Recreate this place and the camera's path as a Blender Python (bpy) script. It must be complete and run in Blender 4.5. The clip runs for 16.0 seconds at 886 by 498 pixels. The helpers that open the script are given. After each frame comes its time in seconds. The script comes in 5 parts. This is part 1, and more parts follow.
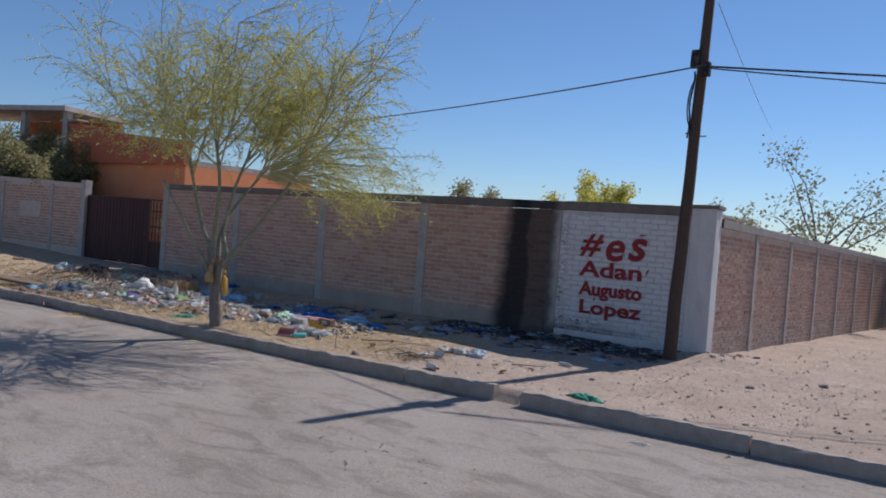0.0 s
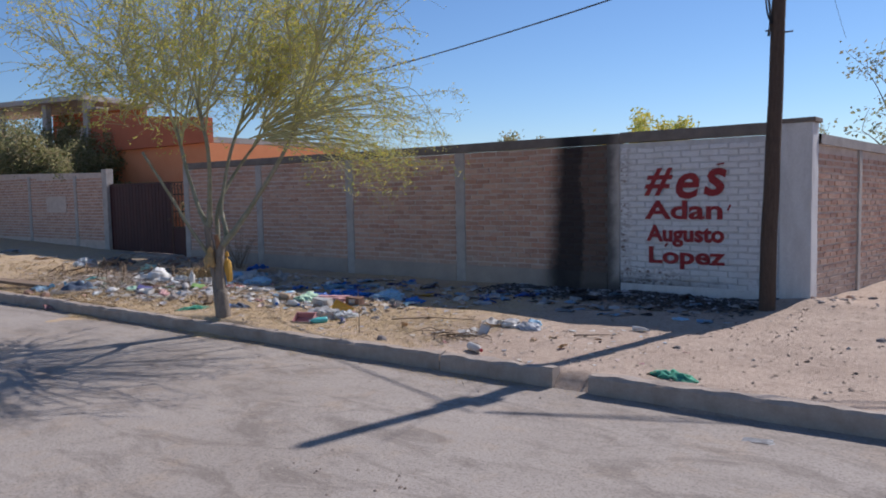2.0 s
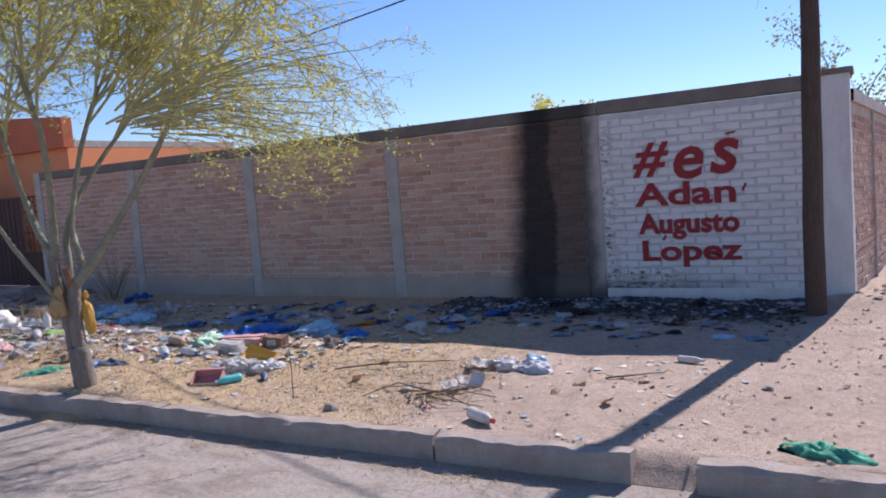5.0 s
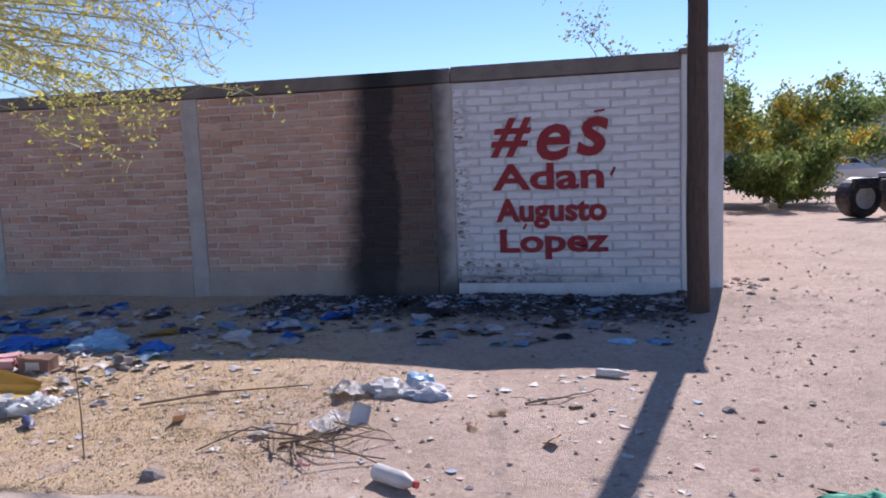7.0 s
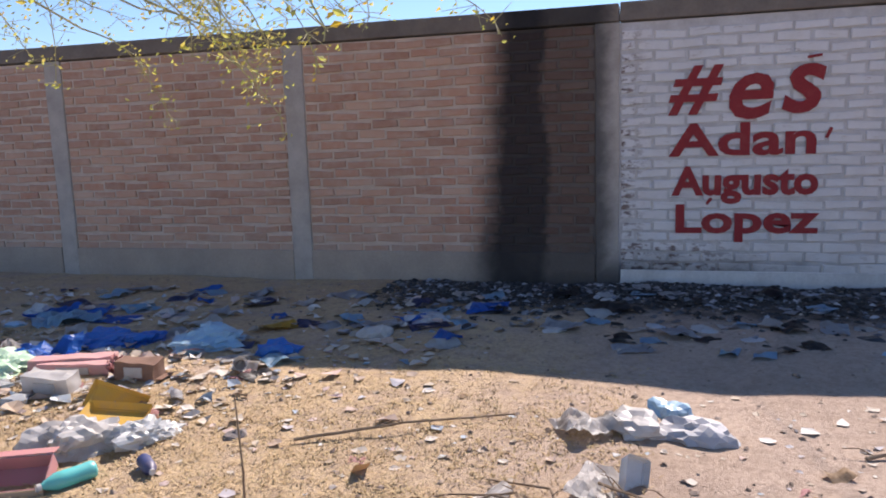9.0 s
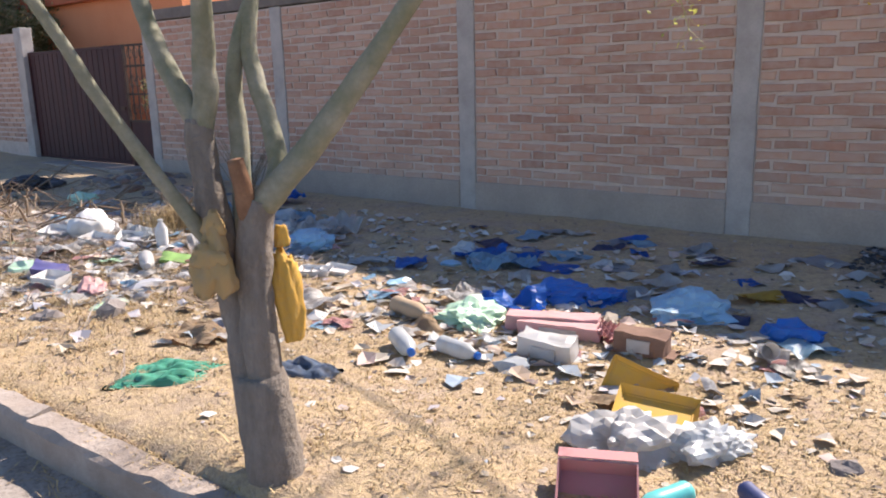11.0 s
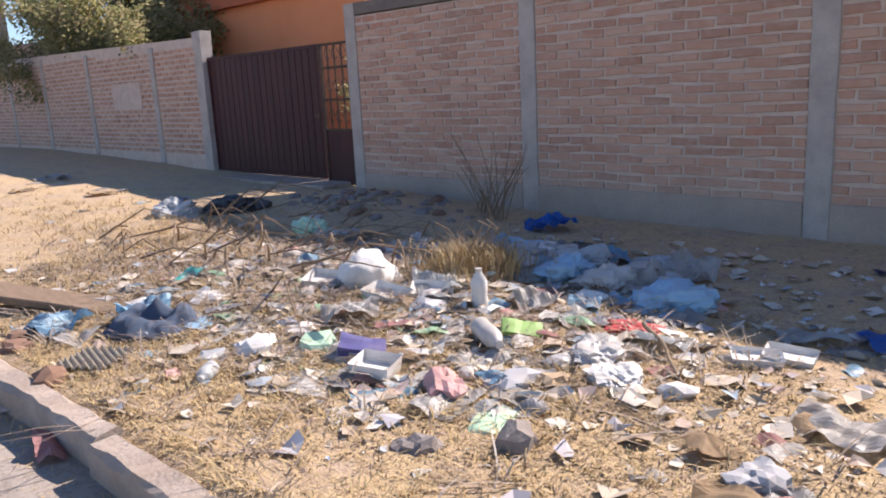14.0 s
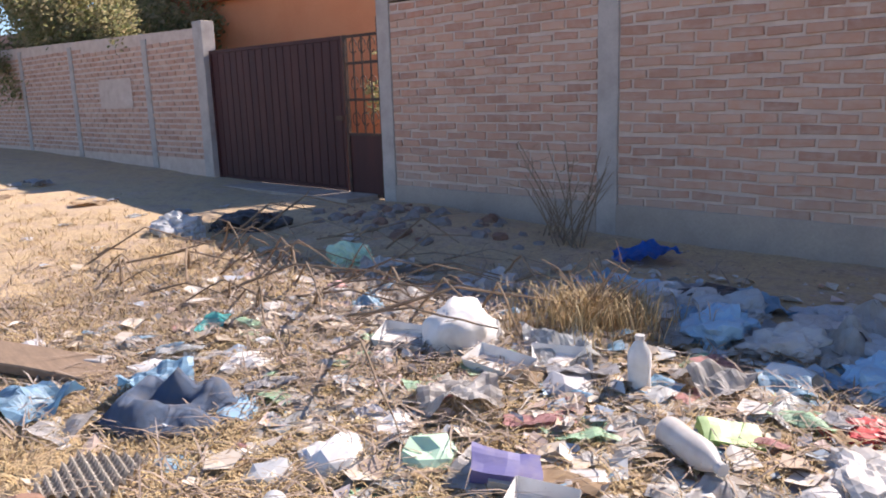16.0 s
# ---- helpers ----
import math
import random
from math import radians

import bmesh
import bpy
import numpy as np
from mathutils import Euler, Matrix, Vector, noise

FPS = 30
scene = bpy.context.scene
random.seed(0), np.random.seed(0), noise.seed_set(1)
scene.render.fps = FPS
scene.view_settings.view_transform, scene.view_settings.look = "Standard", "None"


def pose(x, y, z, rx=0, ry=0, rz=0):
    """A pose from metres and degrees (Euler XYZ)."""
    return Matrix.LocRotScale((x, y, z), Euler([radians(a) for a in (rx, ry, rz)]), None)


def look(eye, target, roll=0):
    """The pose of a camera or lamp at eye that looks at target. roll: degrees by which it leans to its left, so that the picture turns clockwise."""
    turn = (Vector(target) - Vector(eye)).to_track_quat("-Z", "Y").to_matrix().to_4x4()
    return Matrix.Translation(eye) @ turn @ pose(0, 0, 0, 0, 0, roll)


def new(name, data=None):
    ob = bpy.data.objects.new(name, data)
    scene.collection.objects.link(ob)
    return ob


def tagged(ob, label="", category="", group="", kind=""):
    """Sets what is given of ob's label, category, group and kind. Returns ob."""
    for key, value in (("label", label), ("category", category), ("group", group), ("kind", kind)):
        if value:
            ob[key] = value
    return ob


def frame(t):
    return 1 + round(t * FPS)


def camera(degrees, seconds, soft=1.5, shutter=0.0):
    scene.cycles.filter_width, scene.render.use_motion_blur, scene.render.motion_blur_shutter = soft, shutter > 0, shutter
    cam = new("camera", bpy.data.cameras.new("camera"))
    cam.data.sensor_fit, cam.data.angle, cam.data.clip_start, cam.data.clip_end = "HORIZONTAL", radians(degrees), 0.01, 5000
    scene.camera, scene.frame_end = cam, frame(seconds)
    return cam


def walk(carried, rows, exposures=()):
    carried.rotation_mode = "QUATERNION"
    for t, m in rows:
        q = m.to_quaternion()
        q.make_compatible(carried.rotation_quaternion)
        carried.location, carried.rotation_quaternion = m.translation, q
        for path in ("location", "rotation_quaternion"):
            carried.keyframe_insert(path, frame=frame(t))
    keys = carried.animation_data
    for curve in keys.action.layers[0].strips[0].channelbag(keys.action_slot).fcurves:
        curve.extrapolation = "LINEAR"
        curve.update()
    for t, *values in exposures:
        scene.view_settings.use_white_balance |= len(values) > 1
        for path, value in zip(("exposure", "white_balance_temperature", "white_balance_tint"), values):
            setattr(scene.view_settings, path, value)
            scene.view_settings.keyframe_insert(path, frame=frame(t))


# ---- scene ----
cam = camera(60.8, 16.0, soft=1.9)
PATH = [
    (0, (6.738, -13.851, 1.894), (5.609, -12.2, 1.85), 4.4),
    (0.5, (6.452, -13.346, 1.875), (5.299, -11.712, 1.835), 3.3),
    (1, (6.264, -12.8, 1.822), (4.896, -11.342, 1.781), 0.7),
    (1.5, (6.01, -12.366, 1.762), (4.64, -10.911, 1.698), 0.3),
    (2, (5.776, -11.977, 1.776), (4.532, -10.418, 1.625), -1.2),
    (2.5, (5.496, -11.53, 1.767), (4.25, -9.974, 1.611), -2.5),
    (3, (5.055, -11.206, 1.727), (3.837, -9.628, 1.571), -2.9),
    (3.2, (4.92, -11.096, 1.739), (3.727, -9.498, 1.578), -2.9),
    (5.3, (3.229, -9.876, 1.758), (2.289, -8.12, 1.579), -4.6),
    (5.5, (3.079, -9.773, 1.742), (2.213, -7.98, 1.552), -4.4),
    (6, (2.687, -9.505, 1.745), (2.006, -7.637, 1.528), -3.7),
    (6.5, (2.35, -9.118, 1.691), (1.731, -7.229, 1.472), -3.2),
    (7, (1.969, -8.803, 1.635), (1.521, -6.868, 1.402), -2.3),
    (7.5, (1.588, -8.489, 1.599), (1.264, -6.532, 1.348), -0.4),
    (8, (1.286, -8.099, 1.556), (0.948, -6.143, 1.312), -0.6),
    (8.5, (0.858, -7.837, 1.526), (0.48, -5.89, 1.267), -0.9),
    (9, (0.442, -7.563, 1.499), (-0.098, -5.659, 1.208), -1.8),
    (9.5, (0.047, -7.384, 1.518), (-0.862, -5.626, 1.227), -3.1),
    (9.7, (-0.152, -7.343, 1.479), (-1.17, -5.652, 1.156), -3.2),
    (11.8, (-2.126, -7.113, 1.474), (-3.371, -5.61, 1.039), -1.5),
    (12, (-2.39, -7.061, 1.471), (-3.67, -5.585, 1.045), -1.6),
    (12.5, (-2.809, -7.156, 1.498), (-4.16, -5.746, 1.067), -2.5),
    (13, (-3.215, -7.15, 1.497), (-4.589, -5.761, 1.068), -3.0),
    (13.5, (-3.633, -7.063, 1.52), (-5.015, -5.681, 1.097), -2.9),
    (14, (-4.074, -7.028, 1.505), (-5.464, -5.652, 1.083), -3.0),
    (14.5, (-4.474, -6.869, 1.489), (-5.867, -5.498, 1.065), -2.8),
    (15, (-4.856, -6.713, 1.503), (-6.254, -5.345, 1.085), -2.7),
    (15.5, (-5.272, -6.694, 1.517), (-6.674, -5.332, 1.097), -2.7),
    (16, (-5.662, -6.509, 1.456), (-7.019, -5.097, 1.048), -1.9),
]
EXPOSURES = [(0, 0.0, 5850, 13), (1.5, 0.1, 5900, 14), (3, 0.48, 5950, 17), (6, 0.64, 5850, 22), (8, 0.8, 5900, 23), (9.5, 1.0, 6750, 18), (12, 1.28, 6400, 16), (13, 1.14, 6450, 16), (14.5, 1.1, 6650, 20), (16, 1.22, 6600, 20)]
walk(cam, [(t, look(eye, target, roll)) for t, eye, target, roll in PATH], EXPOSURES)

# ---- world, sun, exposure ----
SUN = Vector((0.18, 1.0, 0.89)).normalized()
world = bpy.data.worlds.new("world")
scene.world = world
world.use_nodes = True
wn = world.node_tree.nodes
sky = wn.new("ShaderNodeTexSky")
sky.sky_type = "NISHITA"
sky.sun_disc = False
sky.sun_elevation = math.asin(SUN.z)
sky.sun_rotation = math.atan2(SUN.x, SUN.y)
sky.air_density, sky.dust_density, sky.ozone_density = 1.0, 0.0, 6.0
wn["Background"].inputs["Strength"].default_value = 0.084
world.node_tree.links.new(sky.outputs[0], wn["Background"].inputs["Color"])
sun_data = bpy.data.lights.new("sun", "SUN")
sun_data.energy, sun_data.angle, sun_data.color = 4.2, radians(0.53), (1.0, 0.93, 0.83)
sun = new("sun", sun_data)
sun.matrix_world = look(SUN * 50, (0, 0, 0))


# ---- materials ----
class Nodes:
    """A small builder for procedural materials."""

    def __init__(self, name, rough=0.9, metal=0.0):
        self.m = bpy.data.materials.new(name)
        self.m.use_nodes = True
        self.t = self.m.node_tree
        self.b = self.t.nodes["Principled BSDF"]
        self.b.inputs["Roughness"].default_value = rough
        self.b.inputs["Metallic"].default_value = metal
        self.b.inputs["Specular IOR Level"].default_value = 0.3
        geo = self.t.nodes.new("ShaderNodeNewGeometry")
        self.pos = geo.outputs["Position"]
        self.island = geo.outputs["Random Per Island"]

    def link(self, a, b):
        self.t.links.new(a, b)

    def noise(self, scale, detail=4.0, rough=0.6, stretch=None, distort=0.0):
        n = self.t.nodes.new("ShaderNodeTexNoise")
        n.inputs["Scale"].default_value = scale
        n.inputs["Detail"].default_value = detail
        n.inputs["Roughness"].default_value = rough
        n.inputs["Distortion"].default_value = distort
        src = self.pos
        if stretch:
            mp = self.t.nodes.new("ShaderNodeMapping")
            mp.inputs["Scale"].default_value = stretch
            self.link(src, mp.inputs["Vector"])
            src = mp.outputs[0]
        self.link(src, n.inputs["Vector"])
        return n.outputs["Fac"]

    def voronoi(self, scale, feature="F1"):
        n = self.t.nodes.new("ShaderNodeTexVoronoi")
        n.feature = feature
        n.inputs["Scale"].default_value = scale
        self.link(self.pos, n.inputs["Vector"])
        return n.outputs["Distance"]

    def ramp(self, fac, *stops):
        r = self.t.nodes.new("ShaderNodeValToRGB")
        while len(r.color_ramp.elements) < len(stops):
            r.color_ramp.elements.new(0.5)
        for e, (p, c) in zip(r.color_ramp.elements, stops):
            e.position = p
            e.color = (*c, 1.0) if isinstance(c, tuple) else (c, c, c, 1.0)
        self.link(fac, r.inputs[0])
        return r.outputs["Color"]

    def mix(self, fac, a, b, kind="MIX"):
        n = self.t.nodes.new("ShaderNodeMix")
        n.data_type, n.blend_type = "RGBA", kind
        for sock, v in ((n.inputs[0], fac), (n.inputs[6], a), (n.inputs[7], b)):
            if isinstance(v, (int, float)):
                sock.default_value = v
            elif isinstance(v, tuple):
                sock.default_value = (*v, 1.0)
            else:
                self.link(v, sock)
        return n.outputs[2]

    def math(self, op, a, b=0.0, c=0.0):
        n = self.t.nodes.new("ShaderNodeMath")
        n.operation = op
        for sock, v in zip(n.inputs, (a, b, c)):
            if isinstance(v, (int, float)):
                sock.default_value = v
            else:
                self.link(v, sock)
        return n.outputs[0]

    def xyz(self):
        s = self.t.nodes.new("ShaderNodeSeparateXYZ")
        self.link(self.pos, s.inputs[0])
        return s.outputs

    def random(self):
        return self.t.nodes.new("ShaderNodeObjectInfo").outputs["Random"]

    def color(self, c):
        if isinstance(c, tuple):
            self.b.inputs["Base Color"].default_value = (*c, 1.0)
        else:
            self.link(c, self.b.inputs["Base Color"])
        return self

    def bump(self, h, strength=0.4, depth=0.01):
        n = self.t.nodes.new("ShaderNodeBump")
        n.inputs["Strength"].default_value = strength
        n.inputs["Distance"].default_value = depth
        self.link(h, n.inputs["Height"])
        self.link(n.outputs[0], self.b.inputs["Normal"])
        return self

    def soot(self, c, full=1.0):
        """Soot of the fire at the foot of the wall: a tall plume with a hard side, and a smudge under the painting."""
        x, y, z = self.xyz()
        wob = self.math("MULTIPLY_ADD", self.noise(2.2, 5.0, 0.65), 0.36, -0.18)
        xs = self.math("ADD", x, wob)
        near = self.math("SUBTRACT", 1.0, self.math("MULTIPLY", self.math("ABSOLUTE", self.math("ADD", y, 0.0)), 3.0))
        lift = self.math("MULTIPLY", self.math("MAXIMUM", z, 0.0), 0.07)
        left = self.smooth(self.math("SUBTRACT", xs, lift), -1.52, -1.06)
        right = self.smooth(xs, -0.25, -0.72)
        plume = self.math("MULTIPLY", self.math("MULTIPLY", left, right), self.math("MULTIPLY_ADD", self.noise(1.3), 0.4, 0.82))
        thin = self.math("MULTIPLY", self.math("MULTIPLY", self.smooth(xs, -1.2, -0.7), self.smooth(xs, 0.1, -0.1)), 0.78)
        foot = self.math("MULTIPLY", self.smooth(self.math("ADD", z, wob), 0.42, 0.05), self.math("MULTIPLY", self.smooth(xs, -1.6, -1.0), self.smooth(xs, 2.4, 1.1)))
        allof = self.math("MAXIMUM", self.math("MAXIMUM", plume, thin), self.math("MULTIPLY", foot, 0.85))
        allof = self.math("MINIMUM", self.math("MULTIPLY", self.math("MULTIPLY", allof, near), full), 0.93)
        allof = self.math("MAXIMUM", allof, 0.0)
        return self.mix(allof, c, (0.014, 0.015, 0.019))

    def smooth(self, v, a, b):
        n = self.t.nodes.new("ShaderNodeMapRange")
        n.interpolation_type = "SMOOTHSTEP"
        n.inputs["From Min"].default_value, n.inputs["From Max"].default_value = (a, b) if a < b else (b, a)
        n.inputs["To Min"].default_value, n.inputs["To Max"].default_value = (0.0, 1.0) if a < b else (1.0, 0.0)
        self.link(v, n.inputs["Value"])
        return n.outputs[0]


def mat_brick(name, joined=False):
    n = Nodes(name, 0.92)
    rnd = n.island if joined else n.random()
    base = n.ramp(rnd, (0.0, (0.36, 0.18, 0.125)), (0.3, (0.46, 0.245, 0.17)), (0.6, (0.53, 0.30, 0.21)), (0.85, (0.58, 0.36, 0.26)), (1.0, (0.47, 0.215, 0.14)))
    base = n.mix(n.ramp(n.noise(14, 5), (0.35, 0.0), (0.75, 0.55)), base, (0.55, 0.41, 0.33))
    base = n.mix(n.ramp(n.noise(0.8, 7, 0.7), (0.42, 0.0), (0.68, 0.45)), base, (0.36, 0.22, 0.165))
    base = n.mix(n.ramp(n.noise(5.0, 7, 0.75, (0.35, 1, 1.6)), (0.5, 0.0), (0.68, 0.6)), base, (0.56, 0.43, 0.35))
    z = n.xyz()[2]
    damp = n.math("MULTIPLY", n.smooth(n.math("ADD", z, n.math("MULTIPLY", n.noise(1.5), 0.7)), 1.0, 0.55), 0.55)
    base = n.mix(damp, base, (0.44, 0.36, 0.30))
    n.color(n.soot(base))
    return n.bump(n.noise(60, 6), 0.6, 0.006).m


def mat_whitebrick():
    n = Nodes("whitewashed_brick", 0.85)
    base = n.mix(n.ramp(n.noise(3.0, 6, 0.7), (0.4, 0.0), (0.8, 0.6)), (0.70, 0.68, 0.68), (0.50, 0.47, 0.46))
    base = n.mix(n.ramp(n.noise(13, 7, 0.78, (0.5, 1, 2.2)), (0.58, 0.0), (0.7, 0.8)), base, (0.34, 0.27, 0.24))
    x, y, z = n.xyz()
    edge = n.math("MAXIMUM", n.smooth(x, 0.42, 0.14), n.math("MULTIPLY", n.smooth(z, 0.50, 0.40), n.smooth(x, 1.5, 0.7)))
    chip = n.math("MULTIPLY", edge, n.ramp(n.noise(9, 6, 0.7, (1, 1, 1.8)), (0.50, 0.0), (0.58, 0.9)))
    base = n.mix(chip, base, (0.16, 0.10, 0.085))
    n.color(n.soot(base))
    return n.bump(n.noise(50, 5), 0.5, 0.006).m


def mat_two(name, a, b, scale=6.0, rough=0.9, bump=0.4, fine=80.0, depth=0.006, soot=False, lo=0.35, hi=0.7, stretch=None, metal=0.0):
    n = Nodes(name, rough, metal)
    c = n.mix(n.ramp(n.noise(scale, 6, 0.65, stretch), (lo, 0.0), (hi, 1.0)), a, b)
    c = n.mix(n.ramp(n.noise(fine, 3), (0.3, 0.0), (0.75, 0.35)), c, tuple(v * 0.55 for v in a))
    n.color(n.soot(c) if soot else c)
    return n.bump(n.noise(fine, 6), bump, depth).m


def mat_plain(name, c, rough=0.5, var=0.25, scale=9.0, bump=0.2, metal=0.0, dirt=(0.36, 0.28, 0.2), trans=0.0):
    n = Nodes(name, rough, metal)
    base = n.mix(n.ramp(n.noise(scale, 5, 0.6), (0.45, 0.0), (0.85, var * 2)), c, dirt)
    n.color(base)
    n.b.inputs["Specular IOR Level"].default_value = 0.5 if rough < 0.55 else 0.3
    if trans:
        tr = n.t.nodes.new("ShaderNodeBsdfTranslucent")
        n.link(base, tr.inputs["Color"])
        mx = n.t.nodes.new("ShaderNodeMixShader")
        mx.inputs[0].default_value = trans
        n.link(n.b.outputs[0], mx.inputs[1])
        n.link(tr.outputs[0], mx.inputs[2])
        n.link(mx.outputs[0], n.t.nodes["Material Output"].inputs["Surface"])
    return n.bump(n.noise(scale * 5, 4), bump, 0.004).m


def mat_leaf(name, stops):
    """Thin leaves that let some light through."""
    n = Nodes(name, 0.55)
    c = n.ramp(n.island, *stops)
    n.color(c)
    tr = n.t.nodes.new("ShaderNodeBsdfTranslucent")
    n.link(c, tr.inputs["Color"])
    mx = n.t.nodes.new("ShaderNodeMixShader")
    mx.inputs[0].default_value = 0.62
    n.link(n.b.outputs[0], mx.inputs[1])
    n.link(tr.outputs[0], mx.inputs[2])
    n.link(mx.outputs[0], n.t.nodes["Material Output"].inputs["Surface"])
    return n.m


def mat_litter(name, stops, rough=0.75):
    """Many small pieces, a colour for each of them."""
    n = Nodes(name, rough)
    r = n.ramp(n.island, *stops)
    return n.color(n.mix(n.ramp(n.noise(30, 4), (0.5, 0.0), (0.8, 0.5)), r, (0.34, 0.26, 0.18))).m


M_BRICK = mat_brick("red_brick")
M_BRICK_J = mat_brick("red_brick_far", True)
M_WHITE = mat_whitebrick()
M_MORTAR = mat_two("mortar", (0.66, 0.54, 0.46), (0.50, 0.38, 0.31), 5, 0.95, 0.6, 60, 0.008, True)
M_MORTARW = mat_two("white_mortar", (0.64, 0.62, 0.62), (0.46, 0.43, 0.42), 7, 0.95, 0.6, 60, 0.008, True)
M_CONC = mat_two("grey_concrete", (0.50, 0.45, 0.41), (0.36, 0.315, 0.285), 4, 0.93, 0.5, 70, 0.006, True)
M_CONCW = mat_two("whitewashed_concrete", (0.68, 0.66, 0.65), (0.46, 0.43, 0.42), 4, 0.9, 0.5, 50, 0.006, False, 0.45, 0.8, (1, 1, 0.25))
M_KERB = mat_two("kerb_concrete", (0.47, 0.39, 0.33), (0.31, 0.24, 0.19), 3, 0.95, 0.7, 45, 0.012)
M_CAP = mat_two("stained_cap_concrete", (0.24, 0.20, 0.17), (0.15, 0.125, 0.11), 3, 0.95, 0.8, 30, 0.012, True)
M_ADOBE = mat_two("plinth_mud", (0.45, 0.37, 0.31), (0.35, 0.29, 0.25), 2, 0.96, 0.5, 40, 0.01, True)


def mat_dirt():
    n = Nodes("dirt", 0.97)
    x, y, z = n.xyz()
    c = n.mix(n.ramp(n.noise(0.9, 7, 0.65), (0.35, 0.0), (0.65, 1.0)), (0.51, 0.39, 0.305), (0.41, 0.305, 0.235))
    straw = n.math("MULTIPLY", n.smooth(n.math("ADD", x, n.math("MULTIPLY", n.noise(0.8), 3.0)), 2.2, 0.2), n.ramp(n.noise(2.2, 6, 0.7), (0.3, 0.0), (0.52, 0.85)))
    c = n.mix(straw, c, (0.58, 0.42, 0.23))
    c = n.mix(n.ramp(n.noise(26, 6, 0.7), (0.45, 0.0), (0.7, 0.75)), c, (0.29, 0.205, 0.15))
    c = n.mix(n.ramp(n.voronoi(38), (0.0, 0.8), (0.16, 0.0)), c, (0.50, 0.42, 0.34))
    c = n.mix(n.ramp(n.noise(5.5, 8, 0.75), (0.5, 0.0), (0.66, 0.55)), c, (0.27, 0.195, 0.145))
    c = n.mix(n.ramp(n.noise(90, 4, 0.8), (0.52, 0.0), (0.7, 0.6)), c, (0.62, 0.50, 0.38))
    wob = n.math("MULTIPLY_ADD", n.noise(3.0, 6, 0.7), 1.2, -0.6)
    ash = n.math("MULTIPLY", n.smooth(n.math("ADD", y, wob), -1.6, -0.9), n.math("MULTIPLY", n.smooth(n.math("ADD", x, wob), -2.4, -1.6), n.smooth(n.math("ADD", x, wob), 2.9, 2.2)))
    c = n.mix(n.math("MULTIPLY", ash, 0.93), c, (0.022, 0.021, 0.021))
    n.color(c)
    h = n.mix(0.5, n.noise(9, 8, 0.7), n.noise(60, 6, 0.7))
    return n.bump(h, 0.9, 0.03).m


def mat_road():
    n = Nodes("dusty_road", 0.95)
    c = n.mix(n.ramp(n.noise(0.45, 7, 0.6), (0.35, 0.0), (0.65, 1.0)), (0.40, 0.345, 0.30), (0.33, 0.28, 0.24))
    c = n.mix(n.ramp(n.noise(2.5, 7, 0.7), (0.52, 0.0), (0.72, 0.6)), c, (0.40, 0.30, 0.215))
    c = n.mix(n.ramp(n.noise(1.1, 9, 0.75, (1.0, 2.2, 1.0), 0.8), (0.48, 0.0), (0.62, 0.7)), c, (0.19, 0.155, 0.13))
    c = n.mix(n.ramp(n.noise(9, 8, 0.8), (0.54, 0.0), (0.68, 0.6)), c, (0.47, 0.40, 0.33))
    c = n.mix(n.ramp(n.noise(45, 6, 0.75), (0.48, 0.0), (0.66, 0.75)), c, (0.15, 0.12, 0.10))
    c = n.mix(n.ramp(n.voronoi(55), (0.0, 0.6), (0.13, 0.0)), c, (0.48, 0.42, 0.36))
    n.color(c)
    return n.bump(n.mix(0.4, n.noise(12, 7, 0.7), n.noise(90, 5, 0.7)), 0.7, 0.015).m


M_DIRT, M_ROAD = mat_dirt(), mat_road()
M_RUST = mat_two("dark_red_gate_steel", (0.042, 0.011, 0.013), (0.075, 0.022, 0.02), 5, 0.6, 0.25, 60, 0.003, stretch=(1, 1, 0.15))
M_IRON = mat_two("rusty_iron", (0.05, 0.035, 0.03), (0.12, 0.06, 0.035), 12, 0.7)
# House front: sunlit tone of the lower wall, put into its colour.
M_ORANGE_LIT = mat_two("orange_render_lit", (0.80, 0.32, 0.15), (0.74, 0.27, 0.12), 1.2, 0.9, 0.3, 50)
# Shaded tone of the house parapet; plain terracotta on shed and porch wall.
M_TERRA_AND_SHADE = mat_two("terracotta_and_shaded_render", (0.56, 0.17, 0.085), (0.48, 0.14, 0.07), 1.2, 0.9, 0.3, 50)
M_POLE = mat_two("weathered_pole_timber", (0.075, 0.05, 0.038), (0.125, 0.085, 0.062), 8, 0.9, 0.8, 30, 0.01, stretch=(6, 6, 0.4))
M_WIRE = mat_plain("black_cable", (0.015, 0.015, 0.017), 0.6)
M_PAINT = mat_two("red_paint", (0.30, 0.035, 0.04), (0.36, 0.075, 0.07), 9, 0.85, 0.5, 40, 0.006, lo=0.5, hi=0.85)
M_BARK_G = mat_two("green_bark", (0.22, 0.215, 0.135), (0.37, 0.335, 0.255), 9, 0.8, 0.7, 40, 0.01)
M_BARK = mat_two("grey_bark", (0.30, 0.25, 0.205), (0.19, 0.155, 0.125), 9, 0.95, 1.0, 28, 0.02, stretch=(3, 3, 0.7))
M_SPRIG = mat_two("green_twig", (0.40, 0.38, 0.17), (0.50, 0.45, 0.26), 9, 0.75, 0.4, 40, 0.004)
M_CUT = mat_two("cut_wood", (0.30, 0.16, 0.09), (0.18, 0.09, 0.05), 18, 0.9)
M_TWIG = mat_two("dry_twig", (0.22, 0.15, 0.10), (0.33, 0.25, 0.17), 12, 0.95)
M_STRAW = mat_litter("dry_grass", ((0.0, (0.42, 0.29, 0.14)), (0.5, (0.55, 0.42, 0.23)), (1.0, (0.36, 0.25, 0.15))), 0.9)
